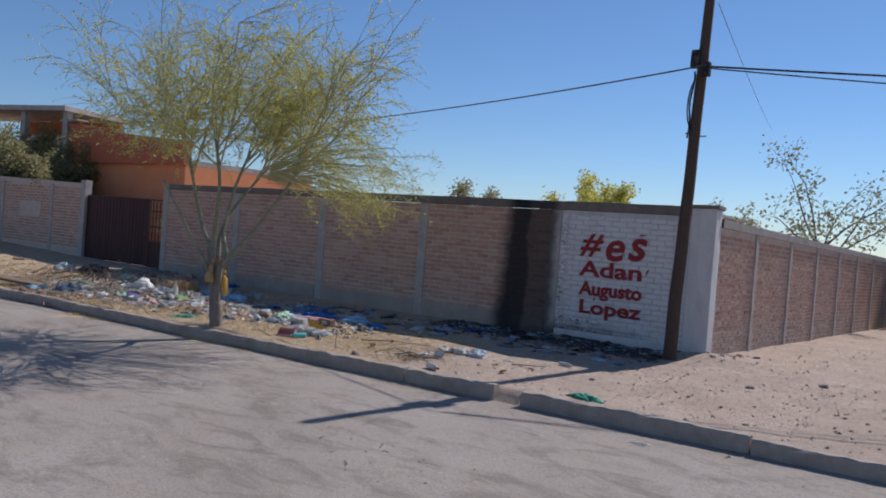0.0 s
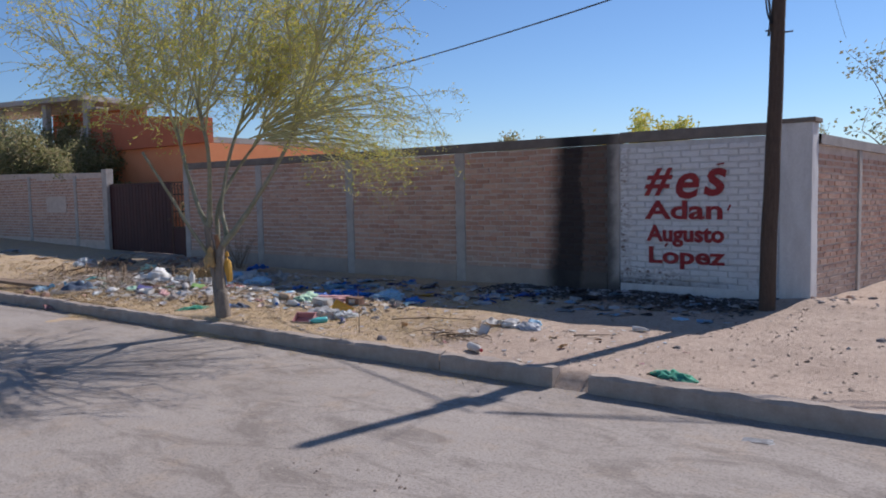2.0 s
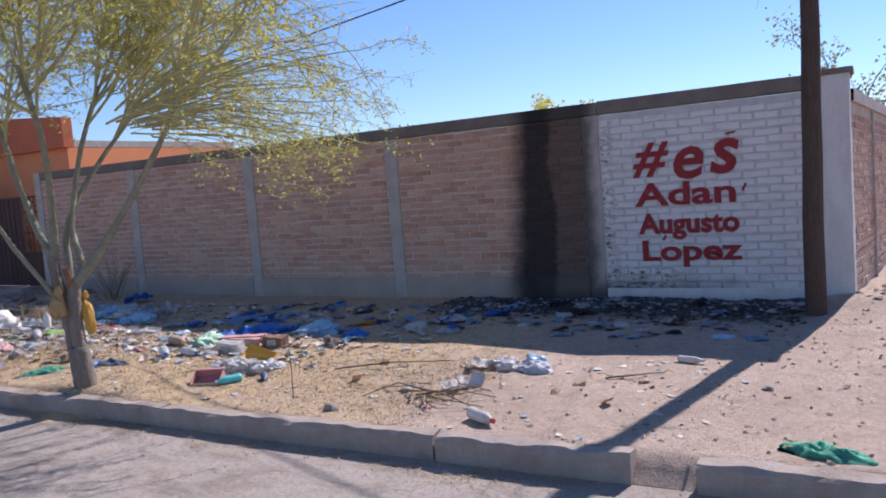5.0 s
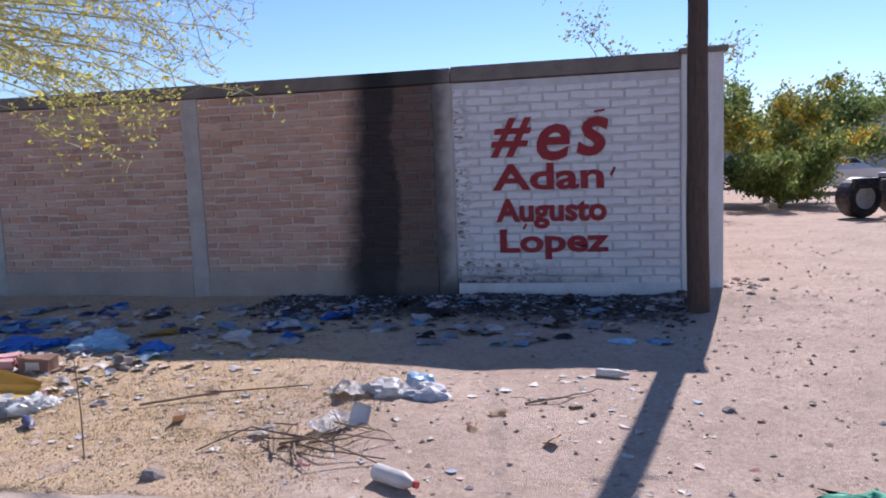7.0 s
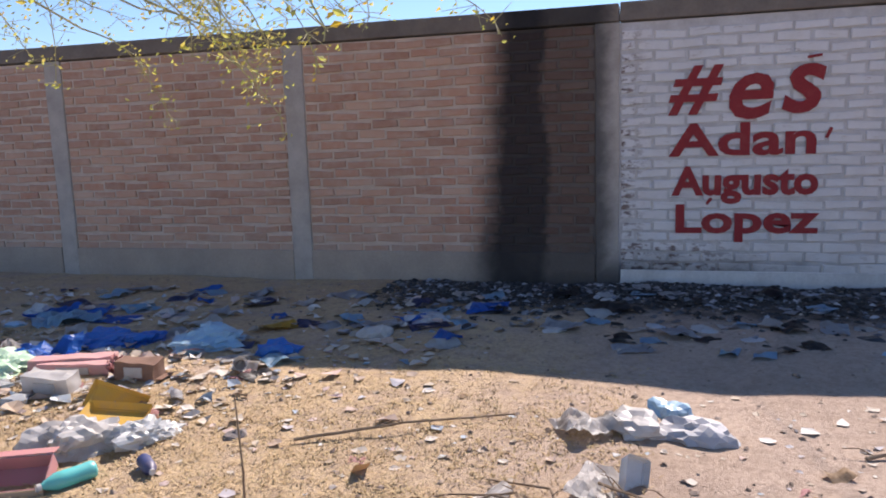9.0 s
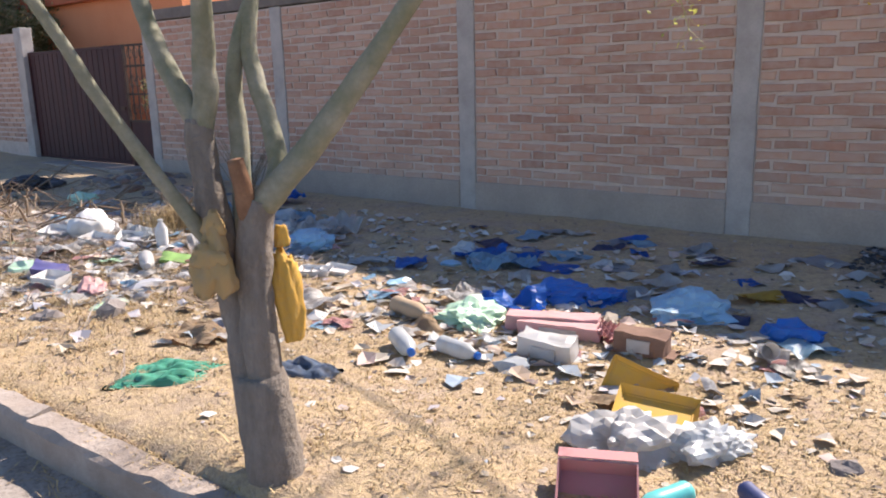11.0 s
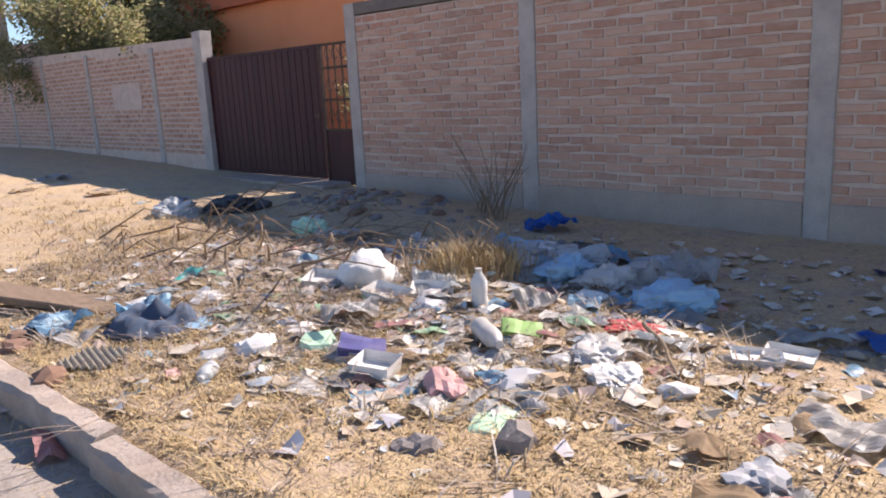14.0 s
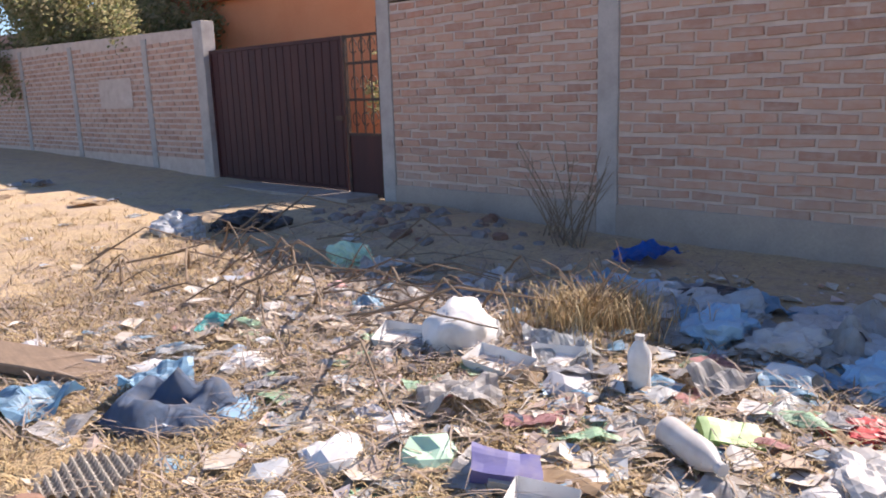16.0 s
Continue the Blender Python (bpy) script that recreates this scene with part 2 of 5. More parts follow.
M_LEAF_Y = mat_leaf("paloverde_leaf", ((0.0, (0.42, 0.46, 0.10)), (0.45, (0.56, 0.54, 0.13)), (0.8, (0.70, 0.58, 0.13)), (1.0, (0.78, 0.62, 0.16))))
M_LEAF_G = mat_leaf("green_leaf", ((0.0, (0.14, 0.21, 0.06)), (0.5, (0.22, 0.29, 0.08)), (1.0, (0.34, 0.37, 0.11))))
M_LEAF_D = mat_leaf("dusty_leaf", ((0.0, (0.20, 0.22, 0.09)), (0.5, (0.34, 0.32, 0.16)), (1.0, (0.45, 0.37, 0.22))))
M_BLOOM = mat_leaf("yellow_bloom", ((0.0, (0.55, 0.38, 0.03)), (1.0, (0.72, 0.52, 0.08))))
M_LITTER = mat_litter("paper_scraps", ((0.0, (0.60, 0.55, 0.48)), (0.25, (0.44, 0.36, 0.27)), (0.45, (0.68, 0.65, 0.61)), (0.62, (0.38, 0.29, 0.20)), (0.8, (0.58, 0.44, 0.40)), (0.9, (0.30, 0.38, 0.46)), (1.0, (0.62, 0.60, 0.55))), 0.7)
M_ASH = mat_litter("burnt_scraps", ((0.0, (0.02, 0.02, 0.022)), (0.55, (0.05, 0.05, 0.055)), (0.8, (0.13, 0.13, 0.14)), (0.95, (0.30, 0.31, 0.34)), (1.0, (0.45, 0.46, 0.48))), 0.85)
M_PEBBLE = mat_litter("pebbles", ((0.0, (0.20, 0.15, 0.115)), (0.5, (0.36, 0.28, 0.22)), (0.85, (0.28, 0.21, 0.165)), (1.0, (0.55, 0.48, 0.42))), 0.95)
P = {
    "white": mat_plain("white_plastic", (0.66, 0.64, 0.62), 0.45, 0.35, 7, trans=0.3),
    "clear": mat_plain("cloudy_plastic", (0.62, 0.64, 0.65), 0.35, 0.2, trans=0.35),
    "grey": mat_plain("grey_plastic", (0.42, 0.42, 0.44), 0.55),
    "blue": mat_plain("blue_plastic", (0.03, 0.19, 0.62), 0.4, 0.15, trans=0.25),
    "sky": mat_plain("pale_blue_plastic", (0.28, 0.47, 0.62), 0.45, 0.15),
    "navy": mat_plain("navy_plastic", (0.05, 0.06, 0.16), 0.5),
    "teal": mat_plain("teal_plastic", (0.10, 0.52, 0.50), 0.4, 0.1),
    "green": mat_plain("sea_green_fabric", (0.13, 0.50, 0.35), 0.8, 0.15, 20),
    "lime": mat_plain("lime_print", (0.27, 0.45, 0.12), 0.5, 0.1),
    "mint": mat_plain("mint_plastic", (0.48, 0.68, 0.48), 0.5, 0.15),
    "pink": mat_plain("faded_pink_card", (0.60, 0.33, 0.32), 0.8, 0.3),
    "red": mat_plain("red_plastic", (0.52, 0.06, 0.06), 0.5, 0.15),
    "maroon": mat_plain("faded_red_box", (0.48, 0.22, 0.22), 0.7, 0.25),
    "yellow": mat_plain("yellow_foam", (0.60, 0.37, 0.07), 0.8, 0.25, 20),
    "ochre": mat_plain("ochre_net_fabric", (0.70, 0.40, 0.08), 0.9, 0.2, 40, 0.9),
    "tan": mat_plain("tan_card", (0.47, 0.34, 0.22), 0.9, 0.3),
    "foam": mat_plain("white_foam", (0.72, 0.70, 0.67), 0.7, 0.3, 6),
    "denim": mat_plain("worn_denim", (0.15, 0.20, 0.29), 0.95, 0.25, 15),
    "purple": mat_plain("violet_box", (0.12, 0.11, 0.27), 0.5, 0.2),
    "black": mat_plain("black_plastic", (0.02, 0.02, 0.024), 0.45, 0.15),
    "egg": mat_plain("grey_pulp", (0.58, 0.53, 0.47), 0.95, 0.2, 30, 0.6),
    "stone": mat_two("field_stone", (0.30, 0.26, 0.24), (0.21, 0.18, 0.165), 8, 0.95, 0.8, 40, 0.01),
    "brickred": mat_two("broken_brick", (0.27, 0.16, 0.115), (0.21, 0.13, 0.095), 8, 0.95),
    "wood": mat_two("grey_board", (0.27, 0.19, 0.13), (0.19, 0.135, 0.095), 5, 0.9, 0.5, 30, stretch=(1, 8, 1)),
}


# ---- helpers of this scene ----
def mesh_of(bm, material, smooth=False):
    me = bpy.data.meshes.new("mesh")
    bm.normal_update()
    bm.to_mesh(me)
    bm.free()
    me.materials.append(material)
    if smooth:
        me.polygons.foreach_set("use_smooth", [True] * len(me.polygons))
    return me


def part(name, bm, material, parent, label="", smooth=False):
    ob = new(name, mesh_of(bm, material, smooth))
    ob.parent = parent
    if label:
        ob["label"] = label
    return ob


def thing(name, bm, material, m, label, category, group="", kind="", smooth=False):
    ob = new(name, mesh_of(bm, material, smooth))
    ob.matrix_world = m
    return tagged(ob, label, category, group, kind)


def empty(name, m, label, category, group="", kind=""):
    ob = new(name)
    ob.empty_display_size = 0.1
    ob.matrix_world = m
    return tagged(ob, label, category, group, kind)


def box(bm, x0, y0, z0, x1, y1, z1, bevel=0.0):
    r = bmesh.ops.create_cube(bm, size=1.0, matrix=Matrix.Translation(((x0 + x1) / 2, (y0 + y1) / 2, (z0 + z1) / 2)) @ Matrix.Diagonal((x1 - x0, y1 - y0, z1 - z0, 1)))
    if bevel:
        vs = set(r["verts"])
        bmesh.ops.bevel(bm, geom=[e for e in bm.edges if e.verts[0] in vs], offset=bevel, segments=2, affect="EDGES", profile=0.6)
    return bm


def boxes(*items):
    bm = bmesh.new()
    for b in items:
        box(bm, *b)
    return bm


def tube(bm, pts, radii, sides=7):
    """A tapered tube along points, closed at the ends."""
    rings = []
    n = len(pts)
    for i, (p, r) in enumerate(zip(pts, radii)):
        d = (pts[min(i + 1, n - 1)] - pts[max(i - 1, 0)]).normalized()
        u = d.orthogonal().normalized() if i == 0 else (u - d * u.dot(d)).normalized()
        v = d.cross(u)
        rings.append([bm.verts.new(p + (u * math.cos(a) + v * math.sin(a)) * r) for a in [2 * math.pi * k / sides for k in range(sides)]])
    for a, b in zip(rings, rings[1:]):
        for k in range(sides):
            bm.faces.new((a[k], a[(k + 1) % sides], b[(k + 1) % sides], b[k]))
    bm.faces.new(rings[0][::-1])
    bm.faces.new(rings[-1])
    return bm


def lathe(profile, sides=16):
    bm = bmesh.new()
    rings = [[bm.verts.new((r * math.cos(2 * math.pi * k / sides), r * math.sin(2 * math.pi * k / sides), z)) for k in range(sides)] for r, z in profile]
    for a, b in zip(rings, rings[1:]):
        for k in range(sides):
            bm.faces.new((a[k], a[(k + 1) % sides], b[(k + 1) % sides], b[k]))
    bm.faces.new(rings[0][::-1])
    bm.faces.new(rings[-1])
    return bm


def stuff(name, verts, faces, material, label, category, kind="stuff"):
    me = bpy.data.meshes.new("mesh")
    me.from_pydata(verts, [], faces)
    me.materials.append(material)
    return tagged(new(name, me), label, category, "", kind)


R = random.Random(7)


def sst(a, b, v):
    v = min(1.0, max(0.0, (v - a) / (b - a)))
    return v * v * (3 - 2 * v)


def kerb_y(x):
    """The street side of the kerb."""
    return -5.70 + 0.028 * (x - 2.4)


def gz(x, y):
    """Height of the ground."""
    far = 1.0 - sst(30, 70, math.hypot(x + 5, y + 4))
    h = 0.03 * noise.noise(Vector((x * 0.7, y * 0.7, 0))) + 0.014 * noise.noise(Vector((x * 3.1, y * 3.1, 4)))
    h *= far
    h += 0.10 * math.exp(-((x + 9.0) / 2.2) ** 2 - ((y + 3.7) / 1.2) ** 2)
    h += 0.16 * math.exp(-((x + 11.4) / 1.4) ** 2 - ((y + 1.0) / 0.9) ** 2)
    h += 0.10 * math.exp(-((x - 3.3) / 0.9) ** 2 - ((y + 0.15) / 0.7) ** 2)
    h += 0.05 * math.exp(-((x - 0.4) / 2.2) ** 2 - ((y + 0.6) / 0.6) ** 2)
    h += 0.09 * math.exp(-((x + 3.5) / 0.8) ** 2 - ((y + 5.3) / 0.6) ** 2)
    h += (0.08 * sst(-10.0, -13.0, x) + 0.025 * max(0.0, min(-13.0 - x, 12.0))) * sst(-5.5, -3.0, y) * far
    h += -0.016 * max(0.0, min(y, 18.0)) * sst(2.0, 4.0, x)
    edge = kerb_y(x)
    h -= 0.17 * sst(edge + 0.16, edge + 0.02, y) * (0.35 + 0.65 * sst(-14, -10, x))
    return h


def on(x, y, dz=0.0, rx=0, ry=0, rz=0):
    return pose(x, y, gz(x, y) + dz, rx, ry, rz)


# ---- ground, road, kerb ----
def spread(a, b, step, far, grow=1.35):
    mid = list(np.arange(a, b + 1e-6, step))
    lo, hi, d = [a], [b], step
    while hi[-1] < far:
        d *= grow
        hi.append(hi[-1] + d)
        lo.append(lo[-1] - d)
    return sorted(lo[1:]) + mid + hi[1:]


gx, gy = spread(-20, 9, 0.13, 1200), spread(-7.5, 1.5, 0.10, 1200)
gv = [(x, y, gz(x, y)) for y in gy for x in gx]
gw = len(gx)
gf = [(j * gw + i, j * gw + i + 1, (j + 1) * gw + i + 1, (j + 1) * gw + i) for j in range(len(gy) - 1) for i in range(gw - 1)]
ground = stuff("ground", gv, gf, M_DIRT, "bare tan dirt verge with dry straw and ash", "ground", "structure")
ground.data.polygons.foreach_set("use_smooth", [True] * len(ground.data.polygons))

rx_, ry_ = spread(-14, 12, 0.25, 60), list(np.arange(0, 16.1, 0.25))
rv = []
for s in ry_:
    for x in rx_:
        y = kerb_y(x) + 0.03 - s
        lift = 0.17 * (1.0 - 0.35 - 0.65 * sst(-14, -10, x))
        rv.append((x, y, -0.135 + lift + 0.012 * noise.noise(Vector((x * 0.6, y * 0.6, 9))) - 0.03 * sst(2.0, 0.0, s) * 0.4))
rw = len(rx_)
rf = [(j * rw + i, (j + 1) * rw + i, (j + 1) * rw + i + 1, j * rw + i + 1) for j in range(len(ry_) - 1) for i in range(rw - 1)]
road = stuff("road", rv, rf, M_ROAD, "worn grey street surface covered with dust", "road", "structure")
road.data.polygons.foreach_set("use_smooth", [True] * len(road.data.polygons))


def kerb_piece(length):
    bm = bmesh.new()
    n = max(3, int(length / 0.06))
    rings = []
    for i in range(n + 1):
        x = -length / 2 + length * i / n
        j = lambda k: 0.022 * noise.noise(Vector((x * 6 + length * 7, k * 3.3, length)))
        prof = [(0.0, -0.25), (0.0 + j(1), 0.0), (0.022 + j(2), 0.028 + j(3)), (0.13 + j(4), 0.03 + j(5)), (0.155 + j(6), 0.005), (0.16, -0.25)]
        rings.append([bm.verts.new((x, y, z)) for y, z in prof])
    for a, b in zip(rings, rings[1:]):
        for k in range(5):
            bm.faces.new((a[k], b[k], b[k + 1], a[k + 1]))
    bm.faces.new(rings[0])
    bm.faces.new(rings[-1][::-1])
    return bm


kerb = empty("kerb", pose(0, 0, 0), "chipped dusty concrete kerb along the verge", "kerb", "", "structure")
KX = -10.2
while KX < 16:
    L = 2.73 if KX < 0 else R.uniform(2.2, 2.9)
    if KX < 2.12 < KX + L:
        L = 2.10 - KX
    if L > 0.4:
        k = part("kerbstone", kerb_piece(L - 0.02), M_KERB, kerb)
        k.matrix_world = pose(KX + L / 2, kerb_y(KX + L / 2), R.uniform(-0.012, 0.012), 0, R.uniform(-0.3, 0.3), 2.3 + R.uniform(-0.5, 0.5))
    KX += L if L > 0.4 else 0.45
    if abs(KX - 2.10) < 0.01:
        KX += 0.37


# ---- walls ----
T = 0.16
TOP = 2.70
BAYS = [(-12.69, -9.745), (-9.515, -6.535), (-6.305, -3.425), (-3.195, -0.13)]
CW, CH, BL, BH = 0.302, 0.1005, 0.280, 0.072


def brick_mesh(seed, length, height, material):
    r = random.Random(seed)
    bm = box(bmesh.new(), -length / 2, -0.012, -height / 2, length / 2, 0.03, height / 2)
    for v in bm.verts:
        v.co += Vector((r.uniform(-0.009, 0.009), r.uniform(-0.008, 0.005), r.uniform(-0.010, 0.010)))
    fr = [e for e in bm.edges if all(v.co.y < 0.01 for v in e.verts)]
    bmesh.ops.bevel(bm, geom=fr, offset=0.006, segments=1, affect="EDGES")
    return mesh_of(bm, material)


def bay(n, x0, x1, brick_mat, mortar_mat, label, z0=0.30, z1=2.52):
    """One infill panel of brick between two concrete posts."""
    w = empty("wall_bay_%d" % n, pose(0, 0, 0), label, "wall", "", "structure")
    part("mortar_bed", boxes((x0 - 0.04, 0, -0.4, x1 + 0.04, T, z1)), mortar_mat, w)
    made = {}
    row, z = 0, z0 + CH / 2
    while z < z1 - 0.03:
        x = x0 - (CW / 2 if row % 2 else 0.0) + 0.01
        while x < x1 - 0.04:
            a, b = max(x, x0 + 0.006), min(x + BL, x1 - 0.006)
            if b - a > 0.05:
                key = (round(b - a, 2), R.randrange(4))
                if key not in made:
                    made[key] = brick_mesh(hash(key) % 9999, key[0], BH, brick_mat)
                o = new("brick", made[key])
                o.parent = w
                o.matrix_world = pose((a + b) / 2, R.uniform(-0.004, 0.005), z + R.uniform(-0.008, 0.008), 0, R.uniform(-1.3, 1.3), R.uniform(-0.5, 0.5))
            x += CW
        row += 1
        z += CH
    return w


def brick_rows(name, x0, x1, z0, ztop, place, label, seed):
    """Bricks of a long wall as one mesh: place(x, y, z) sets them in the world; ztop(x) is the wall's top."""
    r = random.Random(seed)
    vs, fs = [], []
    row, z = 0, z0 + CH / 2
    while z < max(ztop(x0), ztop(x1)):
        x = x0 - (CW / 2 if row % 2 else 0)
        while x < x1:
            a, b = max(x, x0), min(x + BL, x1)
            if b - a > 0.04 and z < ztop((a + b) / 2) - 0.05:
                i = len(vs)
                d, q = r.uniform(-0.018, -0.006), r.uniform(-0.005, 0.005)
                for xx, zz in ((a, z - BH / 2), (b, z - BH / 2), (b, z + BH / 2), (a, z + BH / 2)):
                    vs.append(place(xx, 0.02, zz + q))
                    vs.append(place(xx + (0.005 if xx == a else -0.005), d, zz + q + (0.004 if zz < z else -0.004)))
                for k in range(4):
                    p, n = i + 2 * k, i + 2 * ((k + 1) % 4)
                    fs.append((p, n, n + 1, p + 1))
                fs.append((i + 1, i + 3, i + 5, i + 7))
            x += CW
        row += 1
        z += CH
    return stuff(name, vs, fs, M_BRICK_J, label, "")


def rough_post(x0, y0, z0, x1, y1, z1, seed=0):
    """A concrete post or beam with slightly uneven faces."""
    bm = bmesh.new()
    box(bm, x0, y0, z0, x1, y1, z1)
    long = max(range(3), key=lambda a: (x1 - x0, y1 - y0, z1 - z0)[a])
    es = [e for e in bm.edges if abs((e.verts[0].co - e.verts[1].co)[long]) > 0.05]
    bmesh.ops.subdivide_edges(bm, edges=es, cuts=14)
    for v in bm.verts:
        v.co += 0.009 * Vector((noise.noise(v.co * 3 + Vector((seed, 0, 0))), noise.noise(v.co * 3 + Vector((0, seed, 5))), 0.4 * noise.noise(v.co * 2)))
    bmesh.ops.bevel(bm, geom=[e for e in bm.edges if e.is_manifold and e.calc_face_angle(0) > 1.0], offset=0.008, segments=1, affect="EDGES")
    return bm


def structure(name, bm, material, label, category="wall"):
    return thing(name, bm, material, pose(0, 0, 0), label, category, "", "structure")


for i, x in enumerate((-12.805, -9.63, -6.42, -3.31)):
    structure("wall_post_%d" % (i + 1), rough_post(x - 0.115, -0.022, -0.4, x + 0.115, T + 0.01, TOP - 0.17 if i else TOP, i), M_CONC, "rough grey concrete post in the brick wall", "post")
structure("wall_post_5", rough_post(-0.125, -0.022, -0.4, 0.105, T + 0.01, TOP - 0.17, 9), M_CONC, "grey concrete post beside the painted panel", "post")
structure("wall_post_6", rough_post(2.68, -0.03, -0.4, 3.12, T + 0.2, TOP - 0.02, 11), M_CONCW, "whitewashed concrete corner post of the wall", "post")
structure("wall_cap_1", rough_post(-12.68, -0.035, TOP - 0.165, 0.10, T + 0.02, TOP, 13), M_CAP, "grey concrete cap beam along the wall top", "beam")
structure("wall_cap_2", rough_post(0.105, -0.035, TOP - 0.165, 2.675, T + 0.02, TOP + 0.01, 14), M_CAP, "grey concrete cap beam over the painted panel", "beam")
structure("wall_cap_3", rough_post(2.66, -0.06, TOP - 0.02, 3.16, T + 0.25, TOP + 0.045, 15), M_CAP, "broken concrete cap on the corner post", "beam")
for i, (a, b) in enumerate(BAYS):
    structure("plinth_%d" % (i + 1), rough_post(a, -0.03, -0.4, b, 0.004, 0.32, 20 + i), M_ADOBE, "mud-stained rendered foot of the brick wall", "plinth")
structure("plinth_5", rough_post(0.11, -0.028, -0.4, 2.675, 0.004, 0.16, 29), M_CONCW, "whitewashed rendered foot of the painted panel", "plinth")

for i, (a, b) in enumerate(BAYS):
    bay(i + 1, a, b, M_BRICK, M_MORTAR, "red brick infill panel with pale rough mortar")
PANEL = bay(5, 0.11, 2.675, M_WHITE, M_MORTARW, "whitewashed brick panel carrying a painted slogan", 0.14)

# side wall round the corner, sloping gently down the side street
SX = 3.10


def side(x, y, z):
    return (SX - y + 0.095 * (x - 0.37), x, z - 0.016 * min(x, 18.0) - 0.006 * x)


bm = bmesh.new()
for a in (0.37,):
    for s0 in range(0, 40, 2):
        v = [bm.verts.new(side(*c)) for c in ((a + s0, 0, -0.6), (a + s0 + 2, 0, -0.6), (a + s0 + 2, 0, 2.5), (a + s0, 0, 2.5), (a + s0, 0.2, -0.6), (a + s0 + 2, 0.2, -0.6), (a + s0 + 2, 0.2, 2.5), (a + s0, 0.2, 2.5))]
        for q in ((0, 1, 2, 3), (7, 6, 5, 4), (3, 2, 6, 7), (0, 3, 7, 4), (1, 5, 6, 2)):
            bm.faces.new([v[k] for k in q])
wall_east = structure("wall_east", bm, M_MORTAR, "long brick boundary wall running down the side street")
brick_rows("side_wall_bricks", 0.4, 38, 0.05, lambda x: 2.36, side, "rough red bricks of the side wall", 5).parent = wall_east
for i, y in enumerate((2.45, 4.9, 7.25, 9.6, 11.9, 14.3, 16.8, 19.3, 21.8, 24.3, 27, 30, 33, 36)):
    c = side(y, 0, 0)
    structure("side_post_%d" % (i + 1), rough_post(c[0] - 0.1, y - 0.10, -0.7, c[0] + 0.035, y + 0.10, c[2] + 2.38, 40 + i), M_CONC, "concrete post in the side wall", "post")
bm = bmesh.new()
for s0 in range(0, 40, 2):
    v = [bm.verts.new(side(*c)) for c in ((0.38 + s0, -0.05, 2.38), (2.38 + s0, -0.05, 2.38), (2.38 + s0, -0.05, 2.53), (0.38 + s0, -0.05, 2.53), (0.38 + s0, 0.21, 2.38), (2.38 + s0, 0.21, 2.38), (2.38 + s0, 0.21, 2.53), (0.38 + s0, 0.21, 2.53))]
    for q in ((0, 1, 2, 3), (7, 6, 5, 4), (3, 2, 6, 7), (0, 4, 5, 1)):
        bm.faces.new([v[k] for k in q])
structure("side_cap", bm, M_CONC, "concrete cap beam of the side wall", "beam")

# wall beyond the gate
LX0, LX1 = -33.0, -17.36
ltop = lambda x: 2.60 + 0.022 * (LX1 - x)
bm = bmesh.new()
n = 16
cols = [[bm.verts.new((LX0 + (LX1 - LX0) * i / n, yy, zz)) for yy, zz in ((0.0, -0.4), (0.0, ltop(LX0 + (LX1 - LX0) * i / n)), (T, ltop(LX0 + (LX1 - LX0) * i / n)), (T, -0.4))] for i in range(n + 1)]
for a, b in zip(cols, cols[1:]):
    for k in range(3):
        bm.faces.new((a[k], b[k], b[k + 1], a[k + 1]))
bm.faces.new(cols[0])
bm.faces.new(cols[-1][::-1])
wall_west = structure("wall_west", bm, M_MORTAR, "brick yard wall beyond the gate with concrete posts")
brick_rows("west_wall_bricks", LX0 + 0.1, LX1, 0.45, lambda x: ltop(x) - 0.14, lambda x, y, z: (x, y, z), "weathered bricks of the yard wall", 8).parent = wall_west
structure("wall_post_7", rough_post(LX1, -0.05, -0.4, LX1 + 0.28, T + 0.03, 2.70, 60), M_CONC, "concrete gate post with a worn face", "post")
for i, x in enumerate((-19.2, -22.6, -25.6, -28.4, -31.2)):
    structure("west_post_%d" % (i + 1), rough_post(x - 0.1, -0.025, -0.4, x + 0.1, T, ltop(x) - 0.1, 70 + i), M_CONC, "concrete post in the yard wall", "post")
structure("whitewash_patch", boxes((-21.3, -0.024, 1.36, -19.85, -0.019, 1.90)), M_MORTAR, "faded whitewashed patch on the yard wall", "paint")


# ---- gate ----
def gate_leaf(x0, x1, z0, z1):
    """A sheet-steel leaf: ribbed sheet, frame, latch."""
    g = empty("sheet_gate", pose(x0, 0.06, z0), "closed dark red sheet steel vehicle gate", "gate")
    w, h = x1 - x0, z1 - z0
    part("backing", boxes((0.05, 0.013, 0.05, w - 0.05, 0.02, h - 0.05)), M_RUST, g)
    k = 0
    while 0.055 + k * 0.18 < w - 0.08:
        a = 0.055 + k * 0.18
        part("panel", box(bmesh.new(), a, -0.006, 0.052, min(a + 0.165, w - 0.055), 0.012, h - 0.052, 0.004), M_RUST, g)
        k += 1
    for b in ((0, -0.02, 0, 0.05, 0.03, h), (w - 0.05, -0.02, 0, w, 0.03, h), (0.052, -0.02, h - 0.05, w - 0.052, 0.03, h), (0.052, -0.02, 0, w - 0.052, 0.03, 0.05)):
        part("frame_bar", boxes(b), M_RUST, g)
    part("latch", boxes((w - 0.16, -0.045, 0.95, w - 0.02, -0.021, 1.01)), M_IRON, g, "rusty bolt latch")
    return g


gate_leaf(-17.06, -13.70, 0.17, 2.22)


